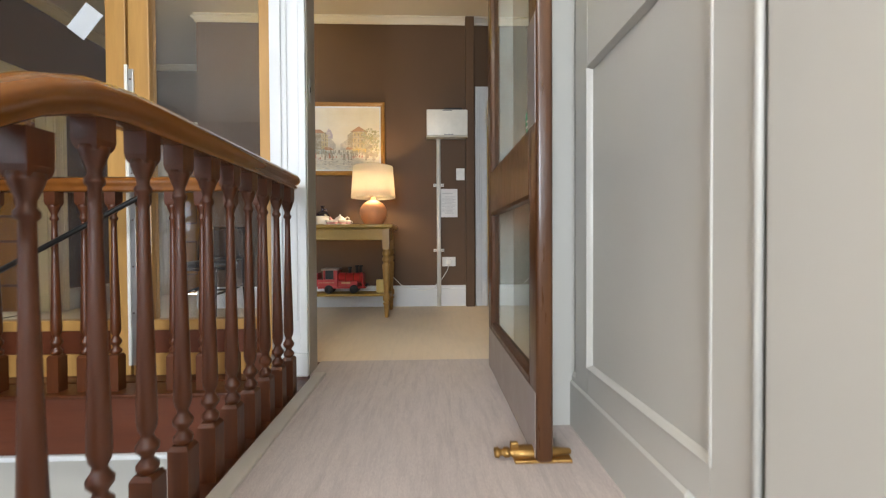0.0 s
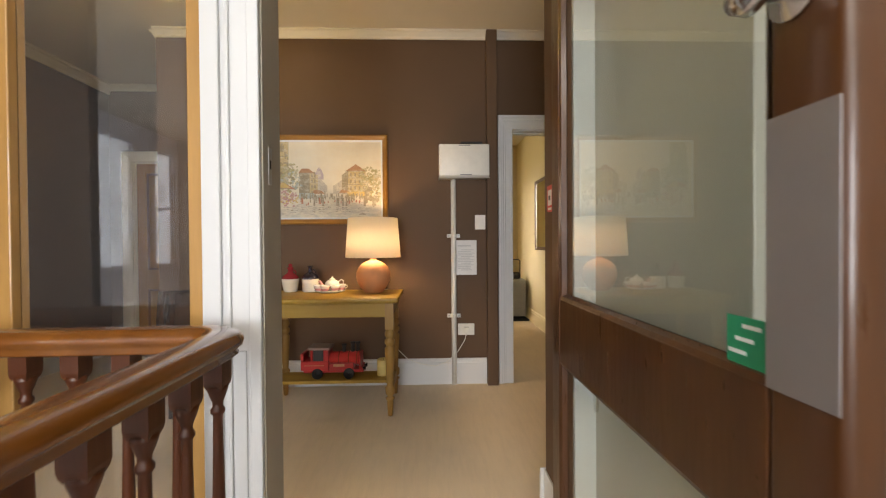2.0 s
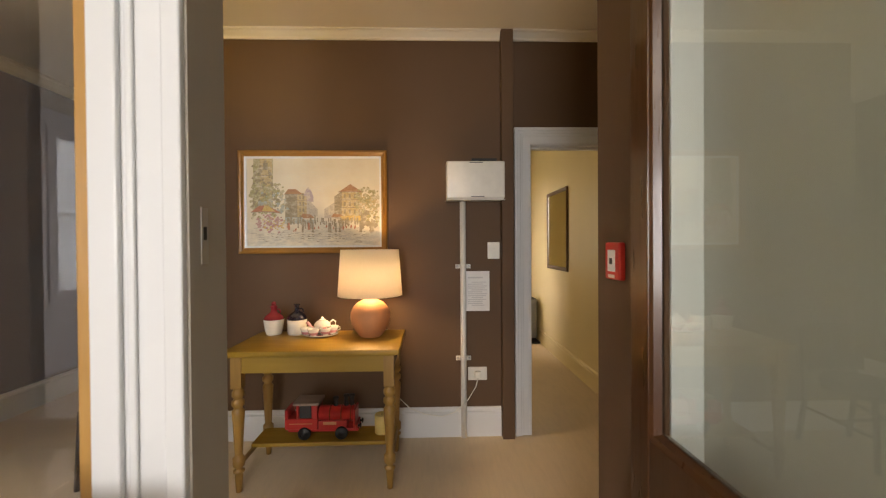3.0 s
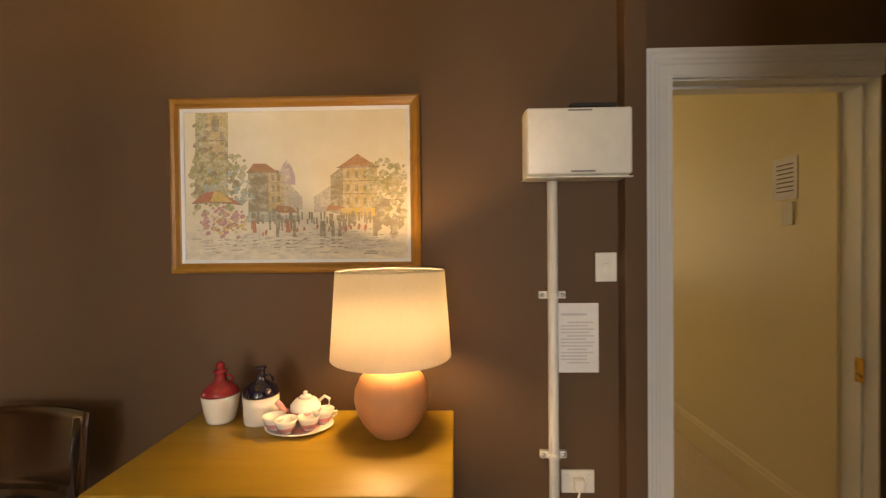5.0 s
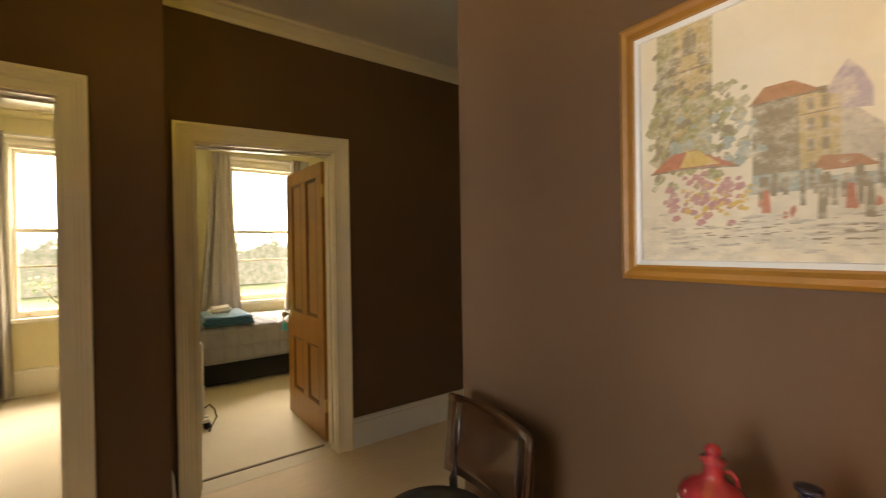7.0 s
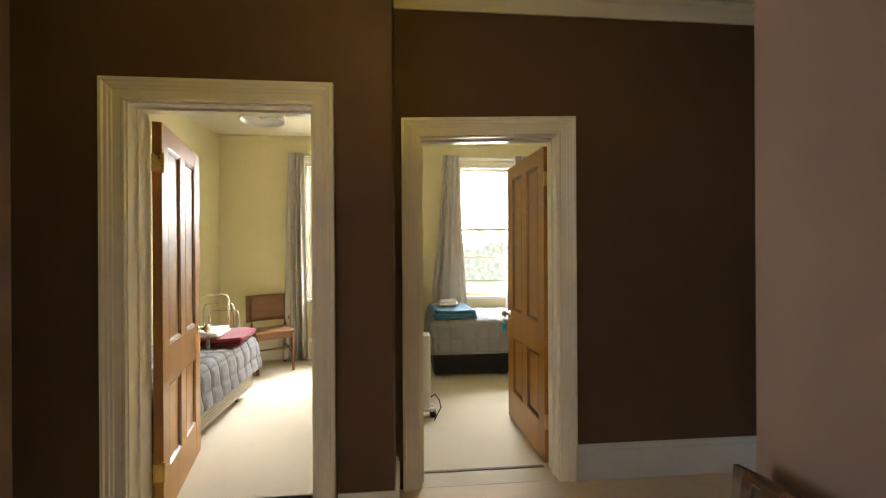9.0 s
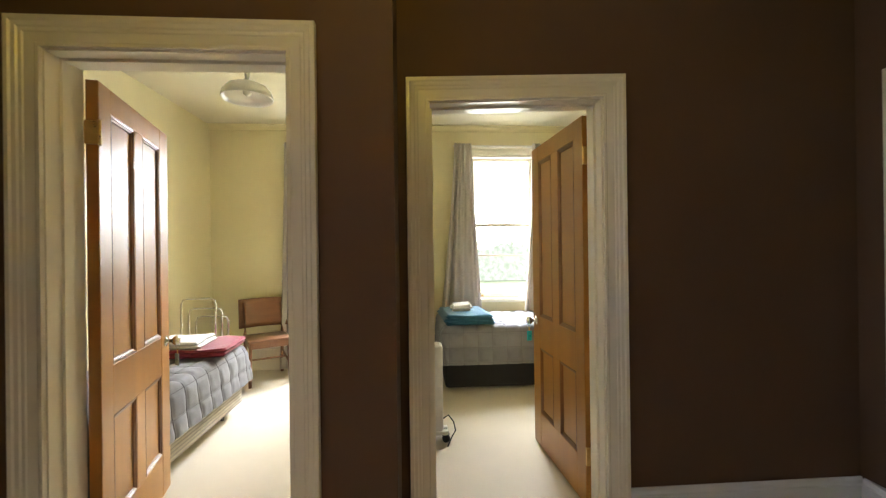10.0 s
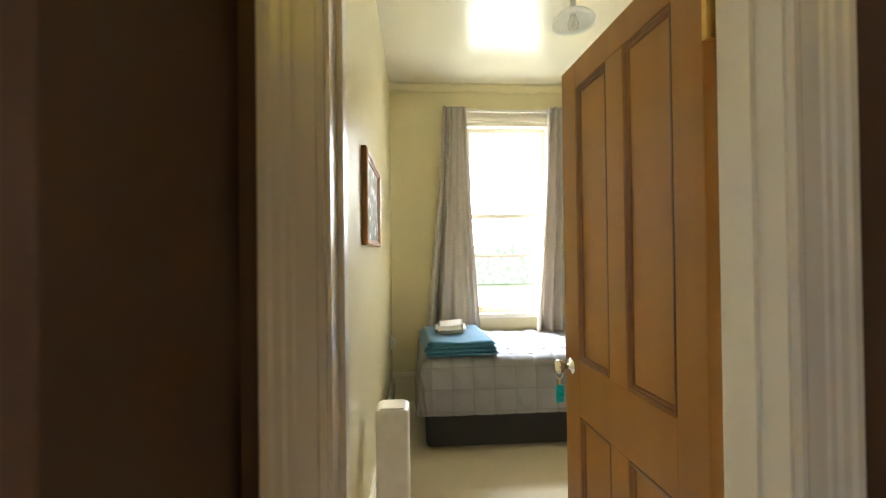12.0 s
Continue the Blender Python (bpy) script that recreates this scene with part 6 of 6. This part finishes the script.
part("plate", box(-0.05, 0.05, 0.0005, 0.012, -0.055, 0.055, 0.003), WHITE_PLASTIC, s2)
part("plug", box(-0.022, 0.022, 0.0125, 0.045, -0.03, 0.02, 0.006, 3), WHITE_PLASTIC, s2)

# keys with tags on both knobs
def key_tag(place, rz, tag_mat, label):
    k = tagged(empty("key_tag", place, rz), label, "key tag")
    part("ring", tube([(0.014 * math.cos(a), 0, -0.014 + 0.014 * math.sin(a)) for a in [radians(d) for d in range(0, 361, 30)]], 0.0016, 6), STEEL, k)
    part("key", box(-0.004, 0.004, -0.002, 0.000, -0.062, -0.026, 0.001), BRASS, k)
    tg = box(-0.017, 0.017, -0.005, -0.001, -0.118, -0.052, 0.004, 3)
    part("tag", tg, tag_mat, k)
    part("tag_card", box(-0.010, 0.010, -0.0062, -0.0052, -0.108, -0.068), tag_mat, k)


key_tag((-4.257, 3.742, 0.828), 95, CYAN_TAG, "cyan key tag hanging from the door knob")
key_tag((-3.905, 1.66, 0.823), 60, plain("pale_blue_tag", (0.25, 0.32, 0.36), 0.3), "grey-blue key tag hanging from the door knob")

# ---- room past the hall ----
mr = tagged(empty("wall_mirror", (1.44, 6.30, 1.03), -90), "tall wall mirror in a thin dark wooden frame", "mirror")
mr.matrix_world = pose(1.44, 6.28, 1.04, 0, 0, -90)
picture_frame(mr, 0.76, 0.93, 0.042, 0.022, DOOR_BROWN)
part("mirror_glass", box(0.0425, 0.7175, -0.010, -0.004, 0.0425, 0.8875), MIRROR, mr)
cs = tagged(empty("suitcase", (1.27, 6.85, 0)), "grey upright suitcase on a small black trolley", "suitcase")
part("shell", box(-0.13, 0.13, -0.16, 0.16, 0.05, 0.60, 0.03, 4), plain("grey_case_fabric", (0.30, 0.31, 0.30), 0.7), cs)
part("handle", tube([(-0.09, 0.10, 0.60), (-0.09, 0.10, 0.86), (-0.07, 0.10, 0.88), (0.07, 0.10, 0.88), (0.09, 0.10, 0.86), (0.09, 0.10, 0.60)], 0.009, 8), BLACK, cs)
part("strap", box(-0.05, 0.05, -0.10, 0.02, 0.601, 0.70, 0.02, 3), BLACK, cs)
part("trolley_foot", boxes((-0.15, 0.15, -0.24, 0.12, 0.0, 0.02)), BLACK, cs)
for y in (-0.1, 0.1):
    w = lathe([(0.01, -0.012), (0.03, -0.01), (0.03, 0.01), (0.01, 0.012)], 14)
    bmesh.ops.transform(w, matrix=pose(-0.145, y, 0.031, 0, 90, 0), verts=w.verts)
    part("wheel", w, BLACK, cs)
pn = tagged(empty("door_notice", (1.44, 4.42, 1.70)), "small white paper notice on the cream wall", "notice")
part("sheet", box(-0.004, -0.001, -0.075, 0.075, -0.10, 0.11), PAPER, pn)
for k in range(7):
    part("print_line", box(-0.0052, -0.0044, -0.055, 0.05, 0.07 - 0.022 * k, 0.076 - 0.022 * k), INK, pn)
ls = tagged(empty("light_switch", (1.44, 4.40, 1.53)), "cream switch below the paper notice", "switch")
part("plate", box(-0.009, -0.0005, -0.036, 0.036, -0.058, 0.058, 0.003), plain("aged_cream_plastic", (0.55, 0.50, 0.38), 0.4), ls)
tagged(part("strike_plate", box(1.4155, 1.4178, 4.00, 4.035, 0.82, 0.92), BRASS), "brass strike plate in the door lining", "strike plate")

# ---- outside the windows ----
# Glowing backdrop: haze and overbright sky are painted into its colour and emission.
m, nt, b = nodes_of("glowing_painted_haze")
n1 = noise_of(nt, 0.32, 6, rough=0.72)
n2 = noise_of(nt, 1.4, 5, rough=0.75)
tcn = nt.nodes.new("ShaderNodeTexCoord")
sp = nt.nodes.new("ShaderNodeSeparateXYZ")
nt.links.new(tcn.outputs["Object"], sp.inputs[0])
edge = nt.nodes.new("ShaderNodeMath")
edge.operation = "MULTIPLY_ADD"
edge.inputs[1].default_value = 9.0
nt.links.new(n1, edge.inputs[0])
nt.links.new(sp.outputs["Z"], edge.inputs[2])
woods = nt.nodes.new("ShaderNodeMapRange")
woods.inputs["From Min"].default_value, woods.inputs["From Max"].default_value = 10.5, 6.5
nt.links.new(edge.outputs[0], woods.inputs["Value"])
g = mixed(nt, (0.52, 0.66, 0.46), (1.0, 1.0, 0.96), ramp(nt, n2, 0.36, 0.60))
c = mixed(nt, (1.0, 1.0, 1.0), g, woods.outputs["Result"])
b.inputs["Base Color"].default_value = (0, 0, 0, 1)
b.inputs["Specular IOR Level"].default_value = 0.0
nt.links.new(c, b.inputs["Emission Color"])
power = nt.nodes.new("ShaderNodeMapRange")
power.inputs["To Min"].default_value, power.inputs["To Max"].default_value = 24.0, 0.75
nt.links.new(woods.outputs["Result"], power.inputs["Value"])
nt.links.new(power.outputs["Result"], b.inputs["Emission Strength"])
m.cycles.emission_sampling = "FRONT_BACK"
tagged(part("backdrop", box(-60.2, -60, -70, 75, -20, 60), m), "glowing backdrop painted as hazy sky over pale green woods", "backdrop", kind="structure")
tagged(part("ground", box(-900, 900, -900, 900, -3.3, -3.2), fabric("grass", (0.07, 0.10, 0.035), 0.3, 6, 0.2)), "grass around the house", "ground", kind="structure")
# Glowing sheet added to brighten the bedroom ceilings, in place of a sunlit lawn.
m, nt, b = nodes_of("glowing_lawn_sheet")
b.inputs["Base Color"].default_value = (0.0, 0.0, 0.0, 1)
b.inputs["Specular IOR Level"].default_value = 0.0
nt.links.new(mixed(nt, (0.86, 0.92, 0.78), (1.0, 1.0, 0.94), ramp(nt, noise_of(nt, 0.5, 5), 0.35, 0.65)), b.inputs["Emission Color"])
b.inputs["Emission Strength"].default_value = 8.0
tagged(part("backdrop", box(-34, -9.5, -50, 55, -3.19, -3.15), m), "pale glowing sheet outside the windows in place of a sunlit lawn", "backdrop", kind="structure")

# ---- small tree outside the near bedroom window ----
LEAVES = fabric("pale_green_leaf", (0.13, 0.20, 0.055), 0.35, 30, 6, 0.1, 0.1, 0.6)
BARK = fabric("grey_brown_bark", (0.10, 0.075, 0.05), 0.3, 60, 6, 0.5)
tree_at = Vector((-8.55, 1.92, -3.2))
tree = tagged(empty("tree", tree_at), "small leafy green tree outside the bedroom window", "tree")
part("trunk", lathe([(0.09, 0.0), (0.065, 0.4), (0.05, 2.2), (0.03, 3.6), (0.008, 4.0)], 12), BARK, tree)
rt = random.Random(21)
limbs, crown = [], bmesh.new()
for k in range(11):
    a, z = k * 2.4, 2.2 + 0.15 * k
    reach = rt.uniform(0.28, 0.46) * (1.0 if k < 7 else 0.75)
    tip = Vector((math.cos(a) * reach, math.sin(a) * reach, z + rt.uniform(0.3, 0.5)))
    part("limb", tube([(0, 0, z), tuple(tip * 0.5 + Vector((0, 0, z * 0.5 - 0.03))), tuple(tip)], 0.012, 6), BARK, tree)
    limbs.append(tip)
for tip in limbs:
    for _ in range(75):
        c = tip + Vector((rt.gauss(0, 0.13), rt.gauss(0, 0.13), rt.gauss(0, 0.12)))
        m = Matrix.Translation(c) @ Matrix.Rotation(rt.uniform(0, 6.28), 4, "Z") @ Matrix.Rotation(rt.uniform(-0.9, 0.9), 4, "X")
        s = rt.uniform(0.022, 0.042)
        crown.faces.new([crown.verts.new(m @ Vector(p)) for p in ((0, -s, 0), (s * 0.45, 0, s * 0.12), (0, s, 0), (-s * 0.45, 0, s * 0.12))])
part("crown", crown, LEAVES, tree, "crown of small pale green leaves")["kind"] = "stuff"
